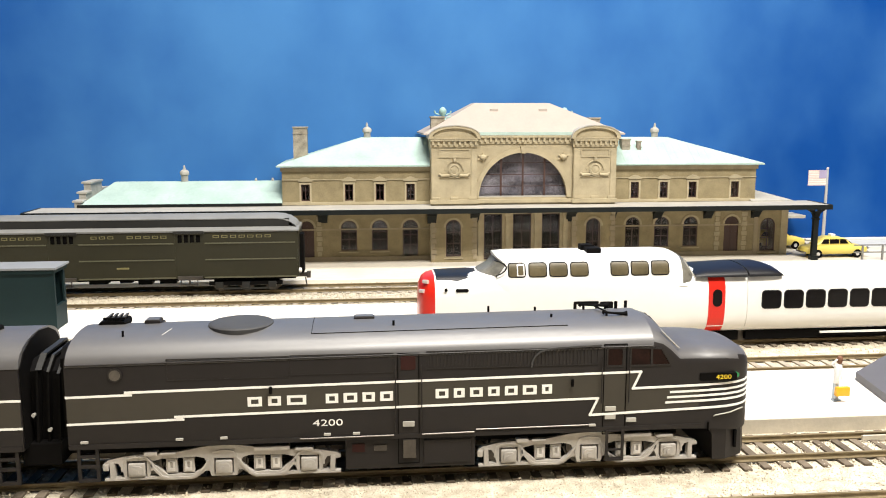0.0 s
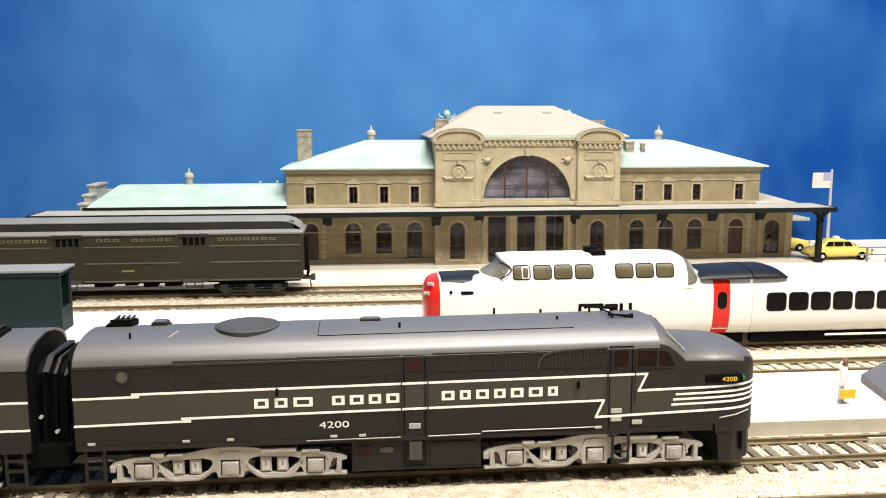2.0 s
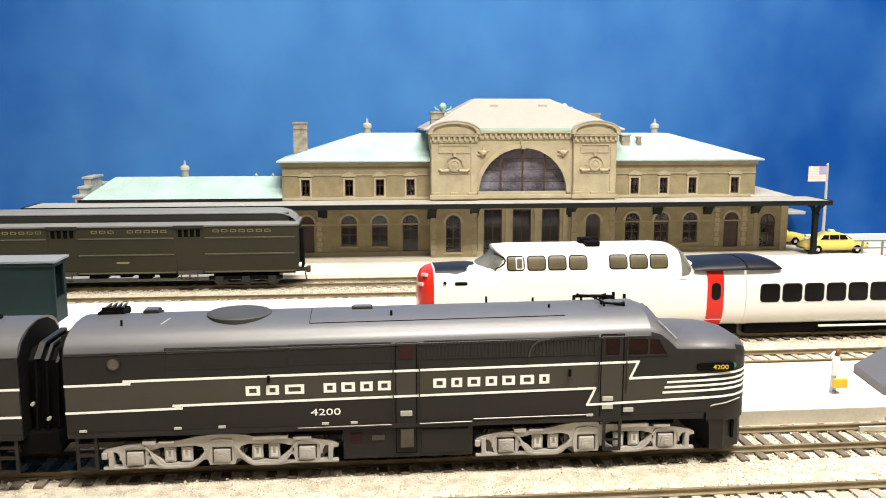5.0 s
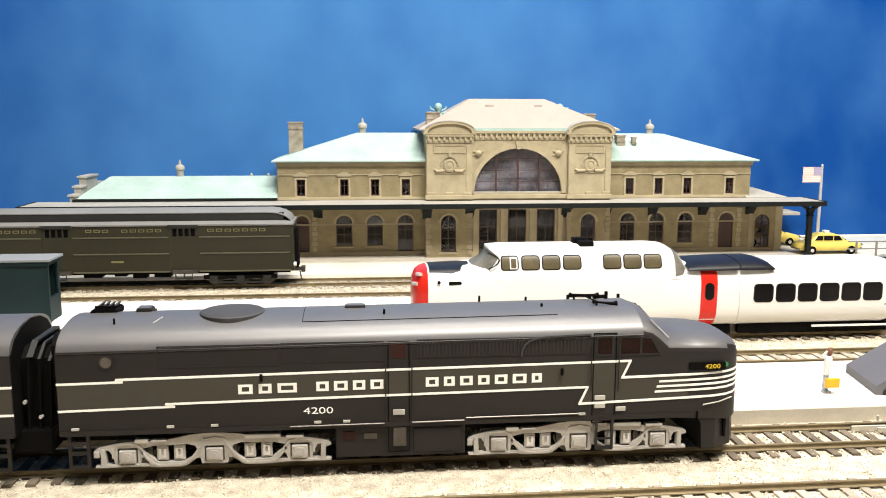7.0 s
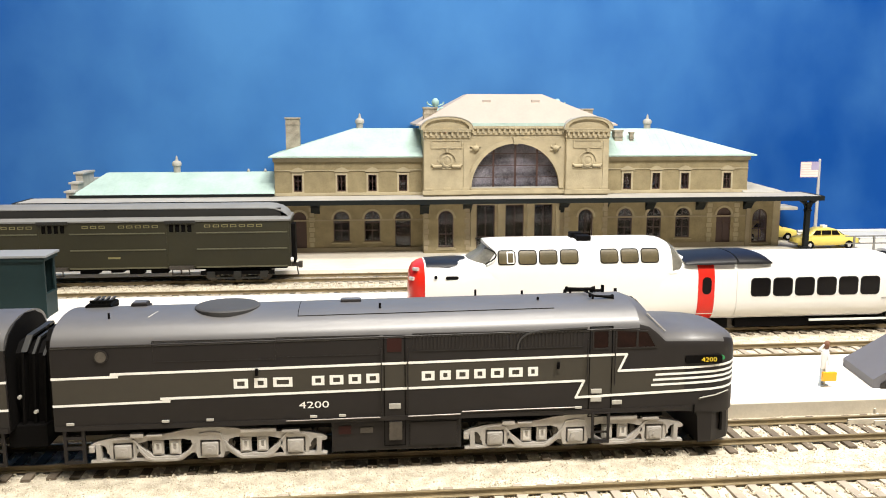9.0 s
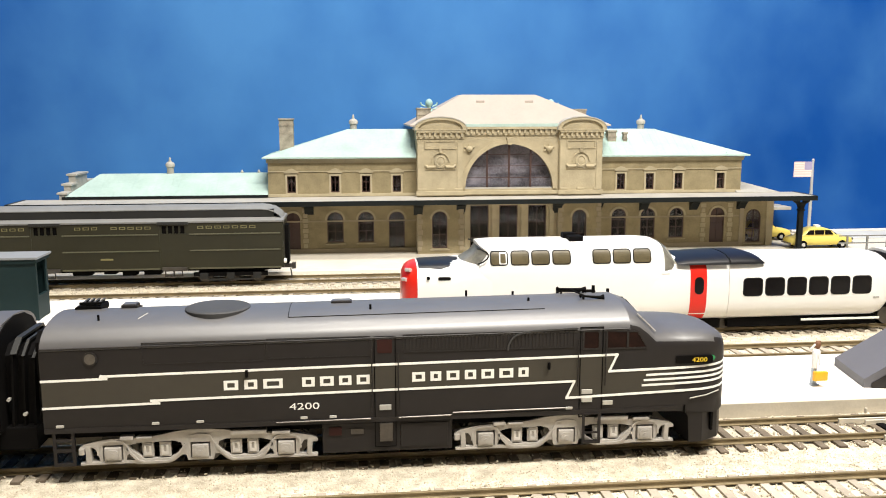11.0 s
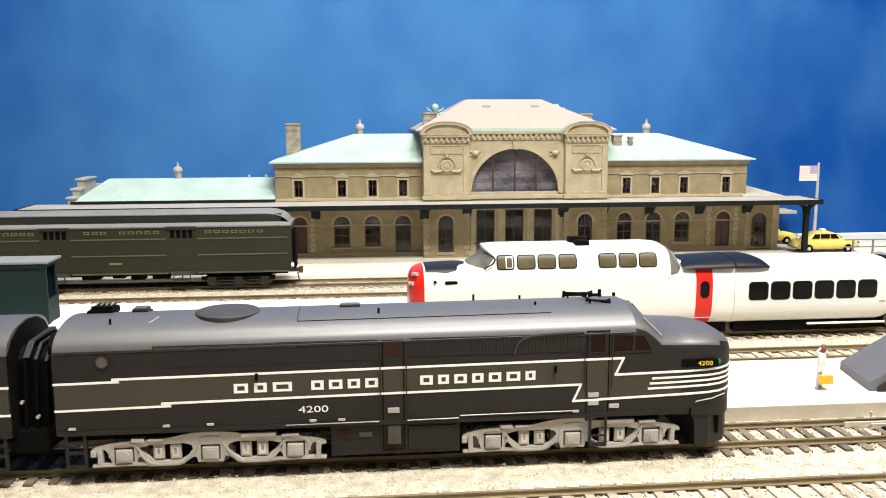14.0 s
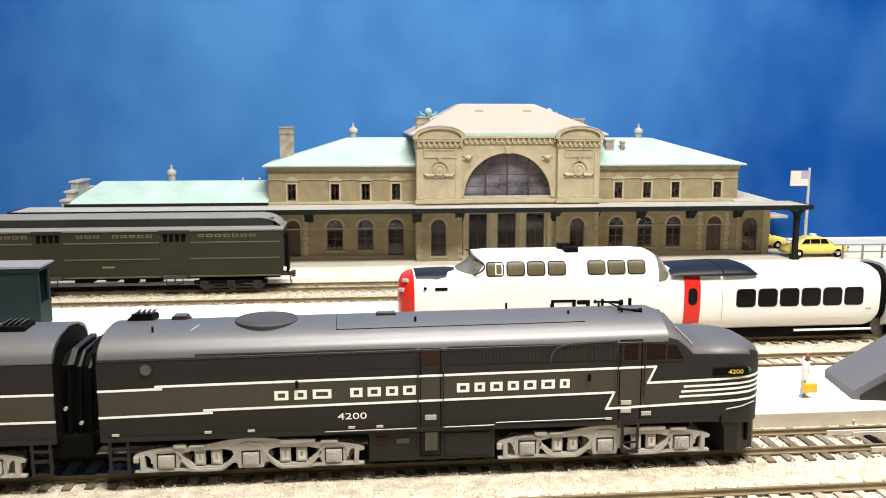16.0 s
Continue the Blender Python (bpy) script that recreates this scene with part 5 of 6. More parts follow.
def wing(x0, x1, ups, lows, door, z1=79.5):
    up = [rect(a, a + 6.8, 53.6, 67.0) for a in ups]
    lo = [arch(a, b, zb, 37.4) for a, b, zb in lows]
    if door:
        lo.append(arch(door[0], door[1], G0 + 0.2, 37.0))
    wl = part("wall", plate(B(), rect(x0, x1, G0, z1), up + lo, FW, FW + 2.5), BRICK, ST, "buff brick wing wall")
    for l in up:
        w = st_window(l, FW, 1.4, 1, (0.62,), surround=1.5)
        a, b = l[0][0], l[1][0]
        c = (a + b) / 2
        part("hood_mould", prism(B(), [(a - 2.4, 69.4), (b + 2.4, 69.4), (b + 2.4, 70.6), (c + 2.5, 72.4), (c, 73.2), (c - 2.5, 72.4), (a - 2.4, 70.6)], "y", FW - 1.2, FW - 0.02), STONE, w, "small stone pediment")
    for i, l in enumerate(lo):
        isdoor = door and i == len(lo) - 1
        w = st_window(l, FW, 1.4, 1, (0.36, 0.62) if not isdoor else (0.6,), sill=not isdoor, glassmat=JOINERY if isdoor else None, name="door" if isdoor else "window", label="dark arched door" if isdoor else "")
        r = (l[1][0] - l[0][0]) / 2
        c = (l[1][0] + l[0][0]) / 2
        hood = [(c + (r + 1.7) * math.cos(math.pi * k / 10), 37.4 - r + (r + 1.7) * math.sin(math.pi * k / 10)) for k in range(11)]
        inner = [(c + (r + 0.05) * math.cos(math.pi * k / 10), 37.4 - r + (r + 0.05) * math.sin(math.pi * k / 10)) for k in range(10, -1, -1)]
        part("arch_head", prism(B(), hood + inner, "y", FW - 0.8, FW - 0.02), STONE, w, "arched stone head")
    # string courses and plinth
    part("string_course", bx(x0, x1, FW - 0.8, FW - 0.02, 70.4, 71.2), STONE, ST)
    part("belt_course", bx(x0, x1, FW - 1.6, FW - 0.02, 50.4, 52.6, bev=0.2), STONE, ST, "pale stone belt course")
    part("eaves_cornice", box(bx(x0 - 1, x1 + 1, FW - 1.6, FW - 0.02, 77.6, 79.6), x0 - 1, x1 + 1, FW - 2.6, FW - 0.02, 79.6, 80.8), STONE, ST, "stone eaves cornice")
    part("impost_band", bx(x0, x1, FW - 0.5, FW - 0.01, 29.4, 30.6), STONE_DARK, ST)
    part("plinth", bx(x0, x1, FW - 1.0, FW - 0.01, G0, 7.4), STONE_DARK, ST)
    return wl


wing(28, 148, (43.2, 78.2, 103.2, 128.2), ((74.4, 87.6, 12.4), (99.6, 112.6, 12.4), (124.8, 137.8, 5.0)), (41.0, 52.6))
wing(299.5, 425, (316.4, 341.4, 366.4, 403.4), ((312.8, 325.4, 12.0), (338.0, 350.8, 12.0), (363.2, 376.0, 12.0)), (399.4, 412.2))
# quoins beside the doors
for qx in (57.0, 393.0, 417.0, 29.5):
    for i in range(8):
        part("quoin", bx(qx - (2.4 if i % 2 else 1.7), qx + (2.4 if i % 2 else 1.7), FW - 0.7, FW - 0.02, 8 + i * 4.2, 11.6 + i * 4.2, bev=0.2), STONE, ST)
# side and back walls
part("side_wall", bx(28, 30.5, FW + 2.5, 482, G0, 79.5), BRICK, ST)
part("side_wall", bx(422.5, 425, FW + 2.5, 482, G0, 79.5), BRICK, ST)
part("back_wall", bx(-132, 455, 482, 484.5, G0, 50), BRICK, ST)
part("back_wall", bx(28, 425, 482.05, 484.4, 50, 79.5), BRICK, ST)
part("inner_floor", bx(31, 422, FW + 3, 481.9, 50.0, 51.4), STONE_DARK, ST)
# Black sheet added for the shade in the rooms behind the windows.
part("interior_shade", bx(31, 422, 440, 441, G0, 50), BLACK, ST, "added black sheet standing for the shade inside")

# middle bay with the great arch
cx, R, ZS = 223.0, 36.3, 56.0
big = [(cx + R * math.cos(math.pi * i / 28), ZS + R * math.sin(math.pi * i / 28)) for i in range(29)]
bays = [rect(191.2, 206.4, G0 + 1, 42.5), rect(215.2, 230.6, G0 + 1, 42.5), rect(239.4, 254.6, G0 + 1, 42.5)]
part("wall", plate(B(), rect(184.5, 264.5, G0, 107), [big] + bays, FC, FC + 3), STONE, ST, "sandstone middle bay")
gw = part("window", plate(B(), big, [], FC + 2.0, FC + 2.4), CLEAR, ST, "great half-round window")
for xx in (cx - 18, cx, cx + 18):
    h = math.sqrt(R * R - (xx - cx) ** 2)
    part("glazing_bar", bx(xx - 0.8, xx + 0.8, FC + 1.2, FC + 1.95, ZS, ZS + h), JOINERY, gw)
for zz in (ZS + 9, ZS + 18.5, ZS + 28):
    h = math.sqrt(R * R - (zz - ZS) ** 2)
    part("glazing_bar", bx(cx - h, cx + h, FC + 1.3, FC + 1.9, zz - 0.28, zz + 0.28), JOINERY, gw)
bm = B()
box(bm, cx - R, cx + R, FC + 0.6, FC + 1.9, ZS, ZS + 1.2)
part("window_sill", bm, ZINC, gw)
ao = [(cx + (R + 3.6) * math.cos(math.pi * i / 28), ZS + (R + 3.6) * math.sin(math.pi * i / 28)) for i in range(29)]
part("archivolt", prism(B(), ao + big[::-1], "y", FC - 1.2, FC - 0.02), STONE, gw, "moulded stone arch")
ai = [(cx + (R + 1.2) * math.cos(math.pi * i / 28), ZS + (R + 1.2) * math.sin(math.pi * i / 28)) for i in range(29)]
part("archivolt_inner", prism(B(), ai + big[::-1], "y", FC - 1.7, FC - 1.22), STONE, gw)
part("keystone", prism(B(), [(cx - 1.6, 91.6), (cx + 1.6, 91.6), (cx + 2.6, 97.6), (cx - 2.6, 97.6)], "y", FC - 2.4, FC - 0.02), STONE, ST)
for sx in (-1, 1):
    sp = B()
    turned(sp, [(0.3, 86), (2.6, 87), (3.2, 88.6), (2.4, 90.2), (0.3, 91)], cx + sx * 33, FC - 0.4, 12)
    for k in range(5):
        a = radians(30 + 60 * k)
        rod(sp, (cx + sx * 33, FC - 0.8, 88.5), (cx + sx * 33 + 5 * math.cos(a), FC - 0.5, 88.5 + 3.6 * math.sin(a)), 0.7, 6)
    part("spandrel_ornament", sp, STONE, ST, "carved leaf ornament", smooth=60)
for l in bays:
    w = st_window(l, FC, 2.0, 1, (0.3, 0.62), sill=False, label="tall door bay with dark joinery", name="door")
for xx in (188.0, 210.8, 235.0, 258.8):
    c = B()
    box(c, xx - 2.6, xx + 2.6, FC - 2.4, FC - 0.02, G0, 8)
    box(c, xx - 1.9, xx + 1.9, FC - 1.9, FC - 0.02, 8, 41)
    box(c, xx - 2.6, xx + 2.6, FC - 2.4, FC - 0.02, 41, 44)
    part("pilaster", c, STONE, ST)


def cornice(x0, x1, y, zb, zt, n):
    part("cornice", box(box(bx(x0, x1, y - 1.0, y - 0.02, zb, zb + 1.2), x0, x1, y - 2.6, y - 0.02, zt - 1.8, zt), x0, x1, y - 0.8, y - 0.02, zb + 1.2, zt - 1.8), STONE, ST, "moulded stone cornice")
    for i in range(n):
        a = x0 + (x1 - x0) * (i + 0.5) / n
        part("bracket", bx(a - 0.9, a + 0.9, y - 2.2, y - 0.8, zb + 1.4, zt - 1.9, bev=0.2), STONE, ST)


cornice(185.0, 264.0, FC, 99.4, 106.2, 18)
# Added screen behind the glass that carries the painted light patches.
part("light_patch_screen", bx(186, 261, 411, 412, 54, 97), INNER, ST, "added lilac-grey screen mottled for reflections, back light and pale curtains")
part("belt_course", bx(184.6, 264.4, FC - 2.2, FC - 0.02, 51.6, 54.6, bev=0.3), STONE, ST, "pale stone belt course")
for px0, px1, wx0, wx1 in ((147.6, 185.0, 159.4, 172.0), (264.0, 299.8, 275.6, 288.0)):
    pc = (px0 + px1) / 2
    lw = arch(wx0, wx1, 8.0, 38.4)
    part("wall", plate(B(), rect(px0, px1, G0, 103), [lw], FP, FP + 3), STONE, ST, "sandstone pavilion front")
    part("lower_facing", plate(B(), rect(px0 + 0.3, px1 - 0.3, G0, 46), [grow(lw, 0.4)], FP - 0.5, FP - 0.02), BRICK, ST, "buff rusticated lower wall")
    w = st_window(lw, FP, 1.6, 1, (0.36, 0.66))
    ho = [(wx0 + (wx1 - wx0) / 2 + 8.0 * math.cos(math.pi * k / 10), 32.1 + 8.0 * math.sin(math.pi * k / 10)) for k in range(11)]
    hi = [(wx0 + (wx1 - wx0) / 2 + 6.4 * math.cos(math.pi * k / 10), 32.1 + 6.4 * math.sin(math.pi * k / 10)) for k in range(10, -1, -1)]
    part("arch_head", prism(B(), ho + hi, "y", FP - 1.2, FP - 0.52), STONE, w)
    for sx in (px0, px1):
        part("return_wall", bx(sx - 0.1 if sx == px0 else sx - 2.4, sx + 2.4 if sx == px0 else sx + 0.1, FP + 3.0, 460, G0, 103), STONE, ST)
        q0 = sx - 0.3 if sx == px0 else sx - 4.2
        for i in range(10):
            l = 4.5 if i % 2 else 3.4
            xa = sx - 0.3 if sx == px0 else sx + 0.3 - l
            part("quoin", bx(xa, xa + l, FP - 1.1, FP - 0.52, 6 + i * 4.4, 9.9 + i * 4.4, bev=0.2), STONE_DARK, ST)
        part("pilaster", bx((sx + 0.4) if sx == px0 else sx - 5.0, (sx + 5.0) if sx == px0 else sx - 0.4, FP - 0.8, FP - 0.02, 55, 94), STONE, ST)
    part("belt_course", bx(px0 - 1, px1 + 1, FP - 2.4, FP - 0.02, 51.4, 54.8, bev=0.3), STONE, ST, "pale stone belt course")
    cornice(px0 - 0.6, px1 + 0.6, FP, 97.0, 103.6, 9)
    part("frieze_panel", plate(B(), rect(px0 + 6, px1 - 6, 88.6, 95.4), [rect(px0 + 6.8, px1 - 6.8, 89.4, 94.6)], FP - 0.7, FP - 0.02), STONE, ST)
    # segmental pediment
    W = (px1 - px0) / 2 + 2.4
    seg = [(pc + W * math.cos(math.pi * i / 16), 103.6 + 10.2 * math.sin(math.pi * i / 16) ** 0.85) for i in range(17)]
    seg_in = [(pc + (W - 3.4) * math.cos(math.pi * i / 16), 104.4 + 7.6 * math.sin(math.pi * i / 16) ** 0.85) for i in range(17)]
    pd = part("pediment", prism(B(), seg, "y", FP - 0.9, FP + 20), STONE, ST, "segmental stone pediment", smooth=30)
    part("pediment_moulding", plate(B(), seg, [seg_in], FP - 3.0, FP - 0.92), STONE, pd)
    part("pediment_lead", prism(B(), [(x, z + 0.05) for x, z in seg[:]] + [(x, z + 0.9) for x, z in seg[::-1]], "y", FP - 3.4, FP + 20), ZINC, pd, "grey lead covering")
    # carved cartouche
    car = B()
    turned(car, [(0.2, 0), (4.6, 0.6), (4.9, 1.4), (3.4, 1.8), (3.0, 1.2), (0.2, 1.9)], 0, 0, 18)
    for v in car.verts:
        v.co = Vector((pc + v.co.x, FP - v.co.z * 0.9, 78.6 + v.co.y * 1.1))
    for s in (-1, 1):
        rod(car, (pc + s * 4, FP - 0.8, 74.4), (pc + s * 11, FP - 0.6, 74.0), 1.3, 8)
        rod(car, (pc + s * 10.5, FP - 0.6, 74.6), (pc + s * 12.5, FP - 0.4, 75.6), 1.0, 8)
    rod(car, (pc - 12, FP - 0.3, 72.4), (pc + 12, FP - 0.3, 72.4), 0.6, 6)
    rod(car, (pc, FP - 0.6, 85.6), (pc, FP - 0.6, 88.4), 1.5, 8)
    part("cartouche", car, STONE, ST, "carved round cartouche with swags", smooth=60)
    arcp = [(pc + 7.6 * math.cos(math.pi * i / 12), 78.6 + 7.6 * math.sin(math.pi * i / 12)) for i in range(13)]
    arci = [(pc + 6.7 * math.cos(math.pi * i / 12), 78.6 + 6.7 * math.sin(math.pi * i / 12)) for i in range(13)]
    part("cartouche_arch", prism(B(), arcp + arci[::-1], "y", FP - 0.9, FP - 0.02), STONE, ST)
    for s in (px0 + 4, px1 - 4, pc):
        part("base_block", bx(s - 3, s + 3, FP - 1.3, FP - 0.02, 54.9, 57.0, bev=0.4), STONE, ST)


def hip_roof(name, x0, x1, y0, y1, z0, rx0, rx1, ry0, ry1, z1, m, label, seams=0.0):
    bm = B()
    lo = [(x0, y0, z0), (x1, y0, z0), (x1, y1, z0), (x0, y1, z0)]
    up = [(rx0, ry0, z1), (rx1, ry0, z1), (rx1, ry1, z1), (rx0, ry1, z1)]
    bs = [bm.verts.new((p[0], p[1], z0 - 1.2)) for p in lo]
    a, b = [bm.verts.new(p) for p in lo], [bm.verts.new(p) for p in up]
    bm.faces.new(bs)
    bm.faces.new(b[::-1])
    for i in range(4):
        j = (i + 1) % 4
        bm.faces.new((bs[i], bs[j], a[j], a[i]))
        bm.faces.new((a[i], a[j], b[j], b[i]))
    r = part(name, bm, m, ST, label)
    if seams:
        n = int((x1 - x0) / seams)
        for i in range(1, n):
            x = x0 + (x1 - x0) * i / n
            t = 1.0
            if x < rx0:
                t = (x - x0) / (rx0 - x0)
            elif x > rx1:
                t = (x1 - x) / (x1 - rx1)
            if t > 0.05:
                part("roof_seam", rod(B(), (x, y0, z0), (x, y0 + (ry0 - y0) * t, z0 + (z1 - z0) * t), 0.17, 4), m, r)
    return r


hip_roof("roof", 24, 151, 407, 488, 82.4, 92, 151, 440, 458, 103.8, COPPER, "pale verdigris hipped roof", 6.4)
hip_roof("roof", 297, 430, 407, 488, 82.4, 297, 357, 440, 458, 103.4, COPPER, "pale verdigris hipped roof", 6.4)
hip_roof("roof", 142, 307, 402, 490, 107.8, 187, 250, 432, 462, 132.4, PALE_ROOF, "pale pinkish flat-topped hipped roof")
part("roof_flashing", bx(185, 264, 400.4, 402.5, 106.3, 108.8), COPPER, ST, "mint green gutter edge")
for xx in (202, 243):
    part("roof_dormer", prism(B(), [(xx - 3.4, 124.6), (xx + 3.4, 124.6), (xx + 3.4, 127.4), (xx - 3.4, 127.4)], "y", 423.5, 430), PALE_ROOF, ST, "tiny roof vent")


def chimney(x0, x1, y0, y1, z0, z1):
    c = part("chimney", box(box(bx(x0, x1, y0, y1, z0, z1 - 1.4), x0 - 0.6, x1 + 0.6, y0 - 0.6, y1 + 0.6, z1 - 1.4, z1, bev=0.15), x0 - 0.4, x1 + 0.4, y0 - 0.4, y1 + 0.4, z1 - 6, z1 - 5), CHIMNEY, ST, "sooty grey-tan chimney stack")
    return c


chimney(35.5, 47, 440, 450, 84, 113.0)
chimney(149, 160, 416, 426, 100, 121.5)
chimney(283, 292, 424, 434, 104, 120.5)
chimney(311.5, 318.5, 424, 432, 92, 102.6)
chimney(325, 328, 424, 428, 92, 101.0)


def finial(x, y, z):
    part("finial", turned(B(), [(2.9, z - 2), (2.9, z + 5.4), (3.7, z + 5.8), (3.9, z + 8.0), (3.0, z + 9.4), (1.5, z + 10.0), (0.9, z + 11.6), (0.9, z + 12.6), (0.3, z + 14.0)], x, y, 14), ZINC, ST, "turned grey roof finial", smooth=40)


finial(97, 446, 102.4)
finial(347, 446, 101.8)
for xx, yy in ((160, 432), (267.0, 448)):
    u = B()
    turned(u, [(3.0, 117), (3.0, 120), (1.6, 121.4), (2.0, 122.6), (3.1, 124.4), (3.1, 126.4), (2.0, 128.2), (0.5, 129)], xx, yy, 14)
    for s in (-1, 1):
        rod(u, (xx + s * 2.5, yy, 122.5), (xx + s * 6.5, yy, 124.2), 0.65, 6)
        rod(u, (xx + s * 6.3, yy, 124.0), (xx + s * 6.9, yy, 126.0), 0.7, 6)
        rod(u, (xx + s * 3.5, yy, 120.5), (xx + s * 7.2, yy, 121.4), 0.7, 6)
    part("roof_urn", u, TEAL_ORN, ST, "verdigris ball ornament with scrolls", smooth=60)

# low left wing with stepped gable
part("wall", bx(-131, 28, FW, FW + 2.5, G0, 52), BRICK, ST, "buff brick low wing wall")
lr = hip_roof("roof", -129, 27.9, FW - 4, 484, 52.6, -112, 27.9, 444, 452, 67.6, COPPER, "pale verdigris low roof", 6.0)
part("gutter", bx(-131, 28, FW - 5.2, FW - 4.02, 50.6, 52.6), CANOPY_DARK, ST)
g = B()
for ya, yb, zz in ((FW - 3, FW + 9, 56.0), (FW + 9, FW + 22, 62.0), (FW + 22, FW + 52, 69.0), (FW + 52, FW + 66, 62.0), (FW + 66, 484, 56.0)):
    box(g, -133.5, -128.1, ya, yb, G0, zz - 1.6)
    box(g, -135.0, -126.8, ya - 1.2, yb + 0.2, zz - 1.6, zz, bev=0.2)
part("stepped_gable", g, ZINC, ST, "grey stone stepped gable")
finial(-55.5, 447, 67.4)
for xx in (3, 17):
    part("roof_pin", turned(B(), [(1.2, 66.5), (1.2, 68.8), (0.4, 70.2)], xx, 448, 8), ZINC, ST)

# low right wing
part("wall", plate(B(), rect(425, 455, G0, 47), [arch(431.5, 445.0, 7, 35.5)], FW, FW + 2.5), BRICK, ST, "buff brick low wing wall")
st_window(arch(431.5, 445.0, 7, 35.5), FW, 1.4, 1, (0.4, 0.66))
part("side_wall", bx(452.5, 455, FW + 2.5, 480, G0, 47), BRICK, ST)
hip_roof("roof", 420, 457, 407, 484, 50.8, 420, 433, 430, 462, 58.0, ZINC, "low grey hipped roof")
part("corner_pilaster", bx(449.5, 455.5, FW - 1, FW - 0.02, G0, 46), STONE, ST)
part("quoin_strip", bx(425.5, 429, FW - 0.8, FW - 0.02, G0, 46), STONE_DARK, ST)

# canopy along the whole front
cn = B()
prism(cn, [(374, 48.6), (374, 50.0), (411.5, 50.1), (411.5, 48.6)], "x", -160, 472)
can = part("canopy_roof", cn, CANOPY, ST, "long grey platform canopy roof")
part("fascia", bx(-161, 473, 372.6, 373.95, 46.4, 50.2, bev=0.2), CANOPY_DARK, can, "dark green-black fascia")
part("end_fascia", bx(471.4, 473, 374.05, 411, 46.8, 50.4), CANOPY_DARK, can)
part("end_fascia", bx(-161, -159.4, 374.05, 411, 46.8, 50.4), CANOPY_DARK, can)
for i in range(32):
    xx = -150 + i * 20
    part("rafter", bx(xx, xx + 1.2, 374.2, FP - 4, 47.2, 48.6), CANOPY_DARK, can)
for xx, yy in ((60, FW), (148, FP), (183, FC), (263, FC), (300, FW), (340, FW), (384, FW), (426, FW), (30, FW), (-20, FW), (-70, FW), (-110, FW)):
    part("canopy_bracket", prism(B(), [(yy - 0.1, 35.5), (yy - 0.1, 47.1), (yy - 13, 47.1), (yy - 12.6, 44.6), (yy - 6, 42.0), (yy - 2.8, 38.6)], "x", xx - 3.6, xx + 3.6), CANOPY_DARK, can, "dark curved bracket")
for xx in (464.5, -150.0):
    p = B()
    box(p, xx - 1.9, xx + 1.9, 381.0, 384.8, G0, 44)
    box(p, xx - 2.9, xx + 2.9, 380.0, 385.8, G0, 7.5, bev=0.3)
    box(p, xx - 2.5, xx + 2.5, 380.4, 385.4, 37, 38.4, bev=0.2)
    for s in (-1, 1):
        prism(p, [(xx + s * 1.5, 36.8), (xx + s * 1.5, 46.6), (xx + s * 8, 46.6), (xx + s * 7.2, 45), (xx + s * 3.6, 42.6)], "y", 381.8, 384.0)
    part("canopy_post", p, CANOPY_DARK, can, "dark green cast post with brackets")

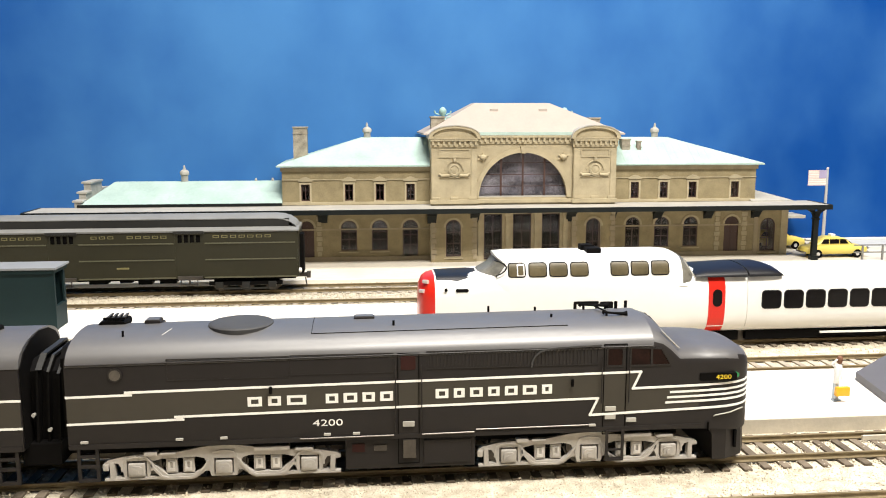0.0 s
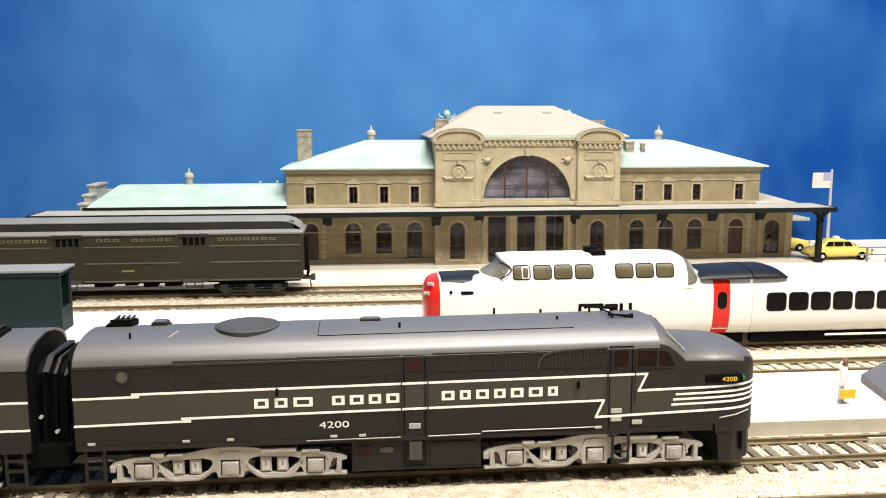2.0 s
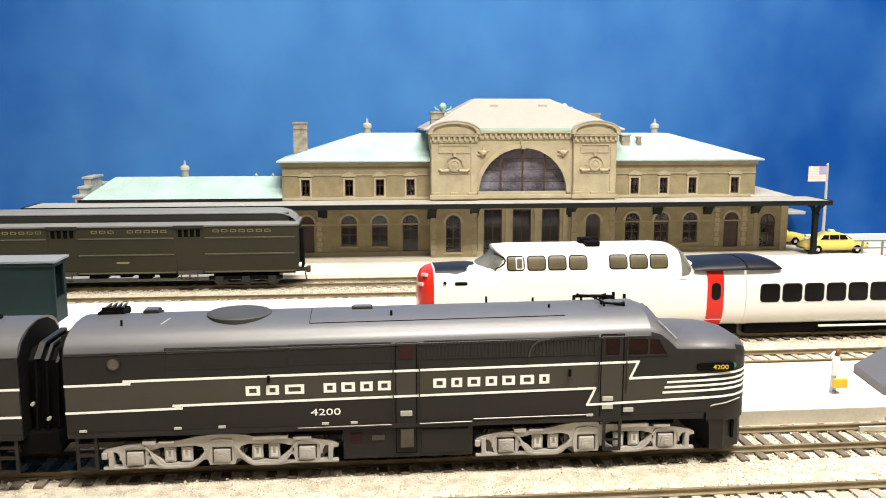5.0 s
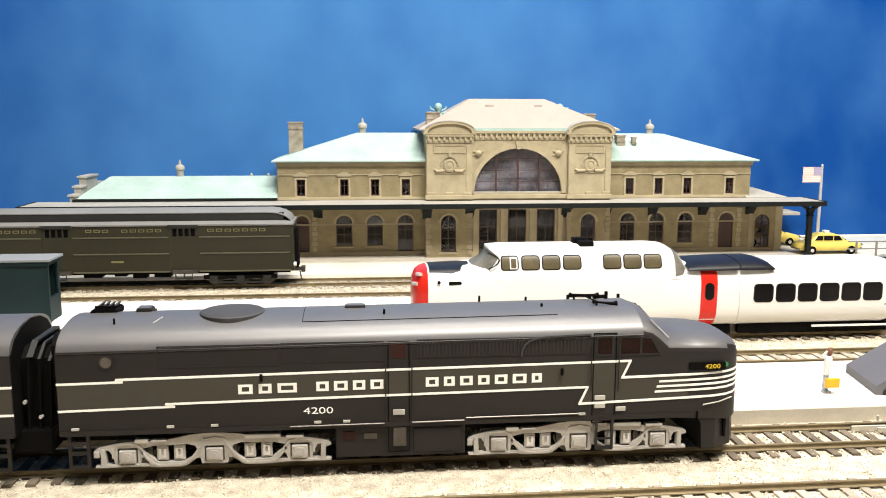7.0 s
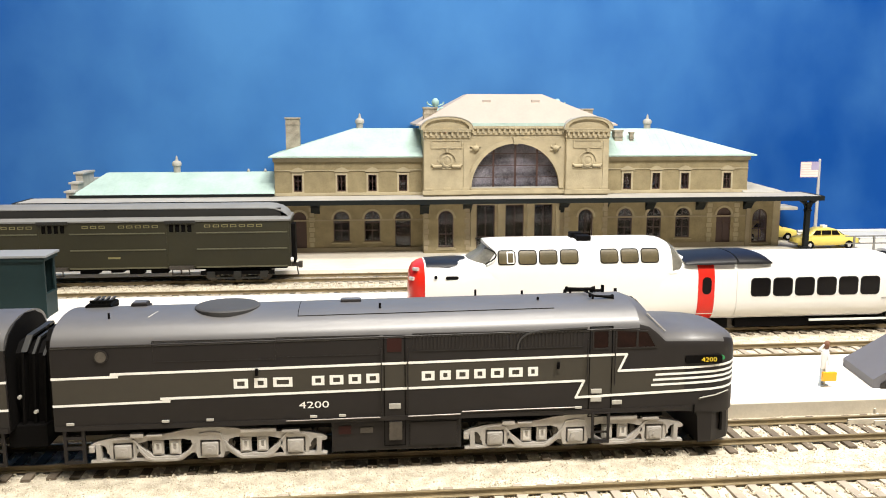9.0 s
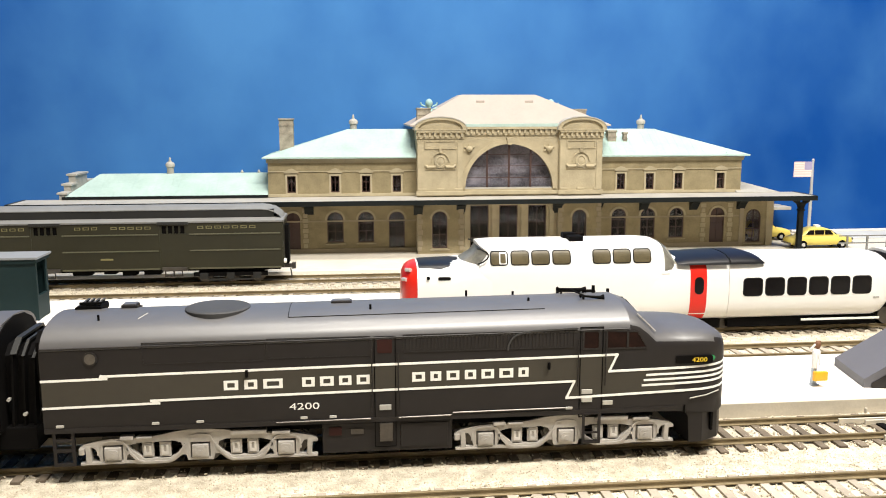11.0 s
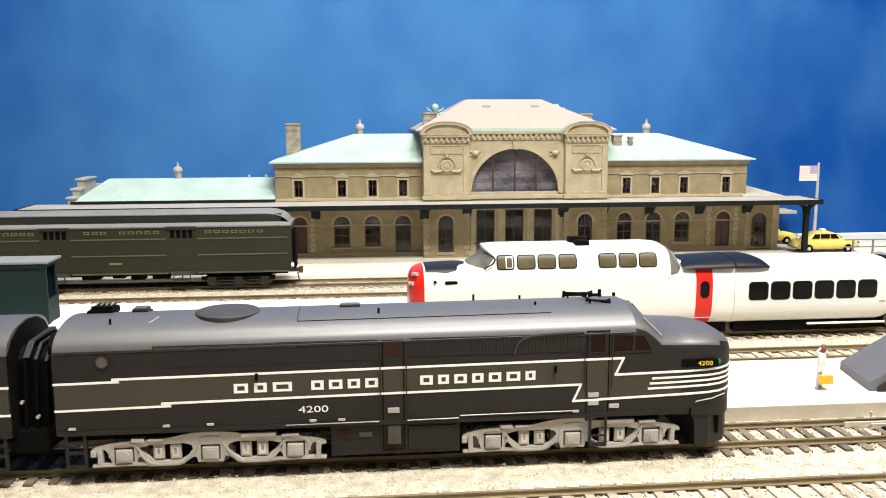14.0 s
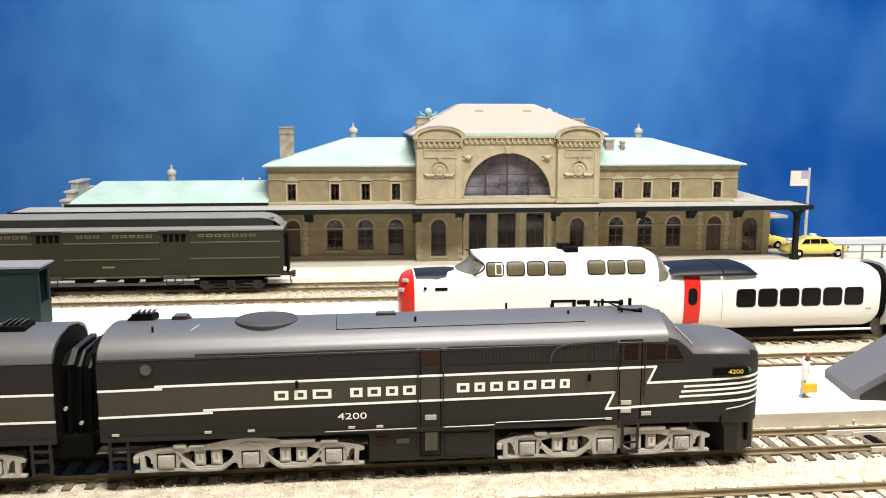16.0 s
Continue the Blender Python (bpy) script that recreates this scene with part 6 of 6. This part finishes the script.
# ---------- forecourt ----------
def build_taxi(x, y):
    t = thing("taxi", x, y, 3.6, "yellow rounded vintage toy taxi parked beside the station", "car", "taxis")
    K, z = 1.10, 3.6
    secs = []
    for fx, hw, zl, zt in ((0, 6.5, 4.0, 9.0), (2, 8.8, 3.0, 10.6), (10, 9.8, 2.8, 11.8), (20, 10, 2.6, 12.2), (38, 10, 2.6, 12.2), (48, 9.6, 2.8, 11.6), (54, 8.6, 3.0, 10.2), (56, 6.6, 4.0, 8.8)):
        secs.append([(x + K * fx, y + hw * math.copysign(abs(math.cos(a)) ** 0.6, math.cos(a)), z + (zl + zt) / 2 + (zt - zl) / 2 * math.copysign(abs(math.sin(a)) ** 0.6, math.sin(a))) for a in [2 * math.pi * i / 16 for i in range(16)]])
    part("body", loft(B(), secs), TAXI, t, "glossy yellow body", smooth=60)
    cab = []
    for fx, hw, zt in ((10, 7.6, 12.4), (15, 7.4, 17.0), (20, 7.2, 18.8), (31, 7.2, 18.8), (36, 7.4, 17.2), (42, 7.8, 12.4)):
        cab.append([(x + K * fx, y - hw - 0.8, z + 11), (x + K * fx, y - hw, z + zt - 1.2), (x + K * fx, y - hw + 2, z + zt), (x + K * fx, y + hw - 2, z + zt), (x + K * fx, y + hw, z + zt - 1.2), (x + K * fx, y + hw + 0.8, z + 11)])
    cb = part("cabin", loft(B(), cab), TAXI, t, "rounded yellow cabin", smooth=50)
    for a, b, c, d in ((13.4, 20.4, 16.4, 20.4), (21.4, 29.4, 21.4, 29.4), (30.4, 38.0, 30.4, 34.6)):
        part("side_window", prism(B(), [(x + K * a, z + 12.9), (x + K * b, z + 12.9), (x + K * d, z + 16.9), (x + K * c, z + 16.9)], "y", y - 8.4, y - 7.4), DARKGLASS, cb)
    part("windshield", prism(B(), [(x + K * 36.6, z + 16.6), (x + K * 42.3, z + 12.6), (x + K * 41.6, z + 12.4), (x + K * 36.0, z + 16.5)], "y", y - 6.4, y + 6.4), DARKGLASS, cb)
    part("roof_sign", bx(x + K * 24.5, x + K * 28.5, y - 3, y + 3, z + 18.5, z + 21.0, bev=0.6), WHITE_TRIM, t, "small white roof sign")
    for fx in (10.5, 45.5):
        for s in (-1, 1):
            w = part("wheel", rod(B(), (x + K * fx, y + s * 7.6, z + 3.9), (x + K * fx, y + s * 10.1, z + 3.9), 3.9, 16), BLACK, t)
            part("hubcap", rod(B(), (x + K * fx, y + s * 10.1, z + 3.9), (x + K * fx, y + s * 10.4, z + 3.9), 1.8, 12), CHROME, w)
    for fx, nm in ((-0.6, "rear_bumper"), (55.4, "front_bumper")):
        part(nm, bx(x + K * fx, x + K * fx + 1.2, y - 8.4, y + 8.4, z + 4.2, z + 5.8, bev=0.3), CHROME, t)
    t.scale = (0.9, 0.9, 0.93)
    part("headlight", rod(B(), (x + K * 55.0, y - 6.6, z + 8.4), (x + K * 56.4, y - 6.6, z + 8.4), 1.3, 10), CHROME, t)
    return t


build_taxi(461.5, 397.5)
build_taxi(433, 447)

fp = thing("flagpole", 508, 446, 3.6, "pale grey flagpole flying a small striped flag", "flagpole")
part("pole", turned(B(), [(1.5, 3.6), (1.4, 40), (1.0, 74.5), (1.3, 75), (0.4, 76.4)], 508, 446, 10), POLE, fp)
fl = part("flag", bx(490.4, 507, 445.8, 446.2, 60.0, 73.6), FLAG_WHITE, fp, "small flag with faded red stripes")
for i in range(7):
    part("stripe", bx(490.3, 507.1, 445.6, 446.4, 60.0 + i * 2.1, 61.05 + i * 2.1), FLAG_RED, fl)
part("canton", bx(500.2, 507.2, 445.4, 446.6, 66.4, 73.7), FLAG_BLUE, fl)

fe = thing("fence", 560, 377, 3.6, "thin grey metal railing along the forecourt", "fence")
for i in range(10):
    part("post", bx(503 + i * 17.5, 504.4 + i * 17.5, 376.4, 377.6, 3.6, 16.4), FENCE, fe)
for zz in (15.6, 9.6):
    part("rail", bx(496, 664, 376.6, 377.4, zz, zz + 1.0), FENCE, fe)
solid("road", bx(520, 1200, 440, 490, 3.6, 4.4), ROAD, "pale grey road along the backdrop", "road", "structure")
solid("kerb_wall", bx(505, 1200, 484.0, 491.8, 4.4, 5.6, bev=0.3), CONCRETE, "low white wall before the backdrop", "wall", "structure")
bn = thing("side_building", 470, 478, 3.6, "small grey shelter behind the station", "shelter")
part("roof", bx(470, 499, 462, 488, 28.4, 31.2, bev=0.4), ZINC, bn)
part("wall", bx(471, 484, 466, 486, 3.6, 28.4), STONE_DARK, bn)


# ---------- movement ----------
def motions():
    run = ((0.0, 0.0), (13.5, 0.0), (14.0, 0.0), (14.25, 0.15), (14.5, 1.2), (14.75, 3.3), (15.0, 5.9), (15.5, 11.2), (16.0, 16.6))
    for ob in (LOCO, BOOSTER):
        o = ORIGIN[ob]
        walk(ob, [(t, pose((o.x + d) * MM, o.y * MM, o.z * MM)) for t, d in run])
    for sets in WHEELS:
        for w in sets:
            p = w.location.copy()
            walk(w, [(t, pose(p.x, p.y, p.z, 0, math.degrees(d / 6.0), 0)) for t, d in run])


motions()
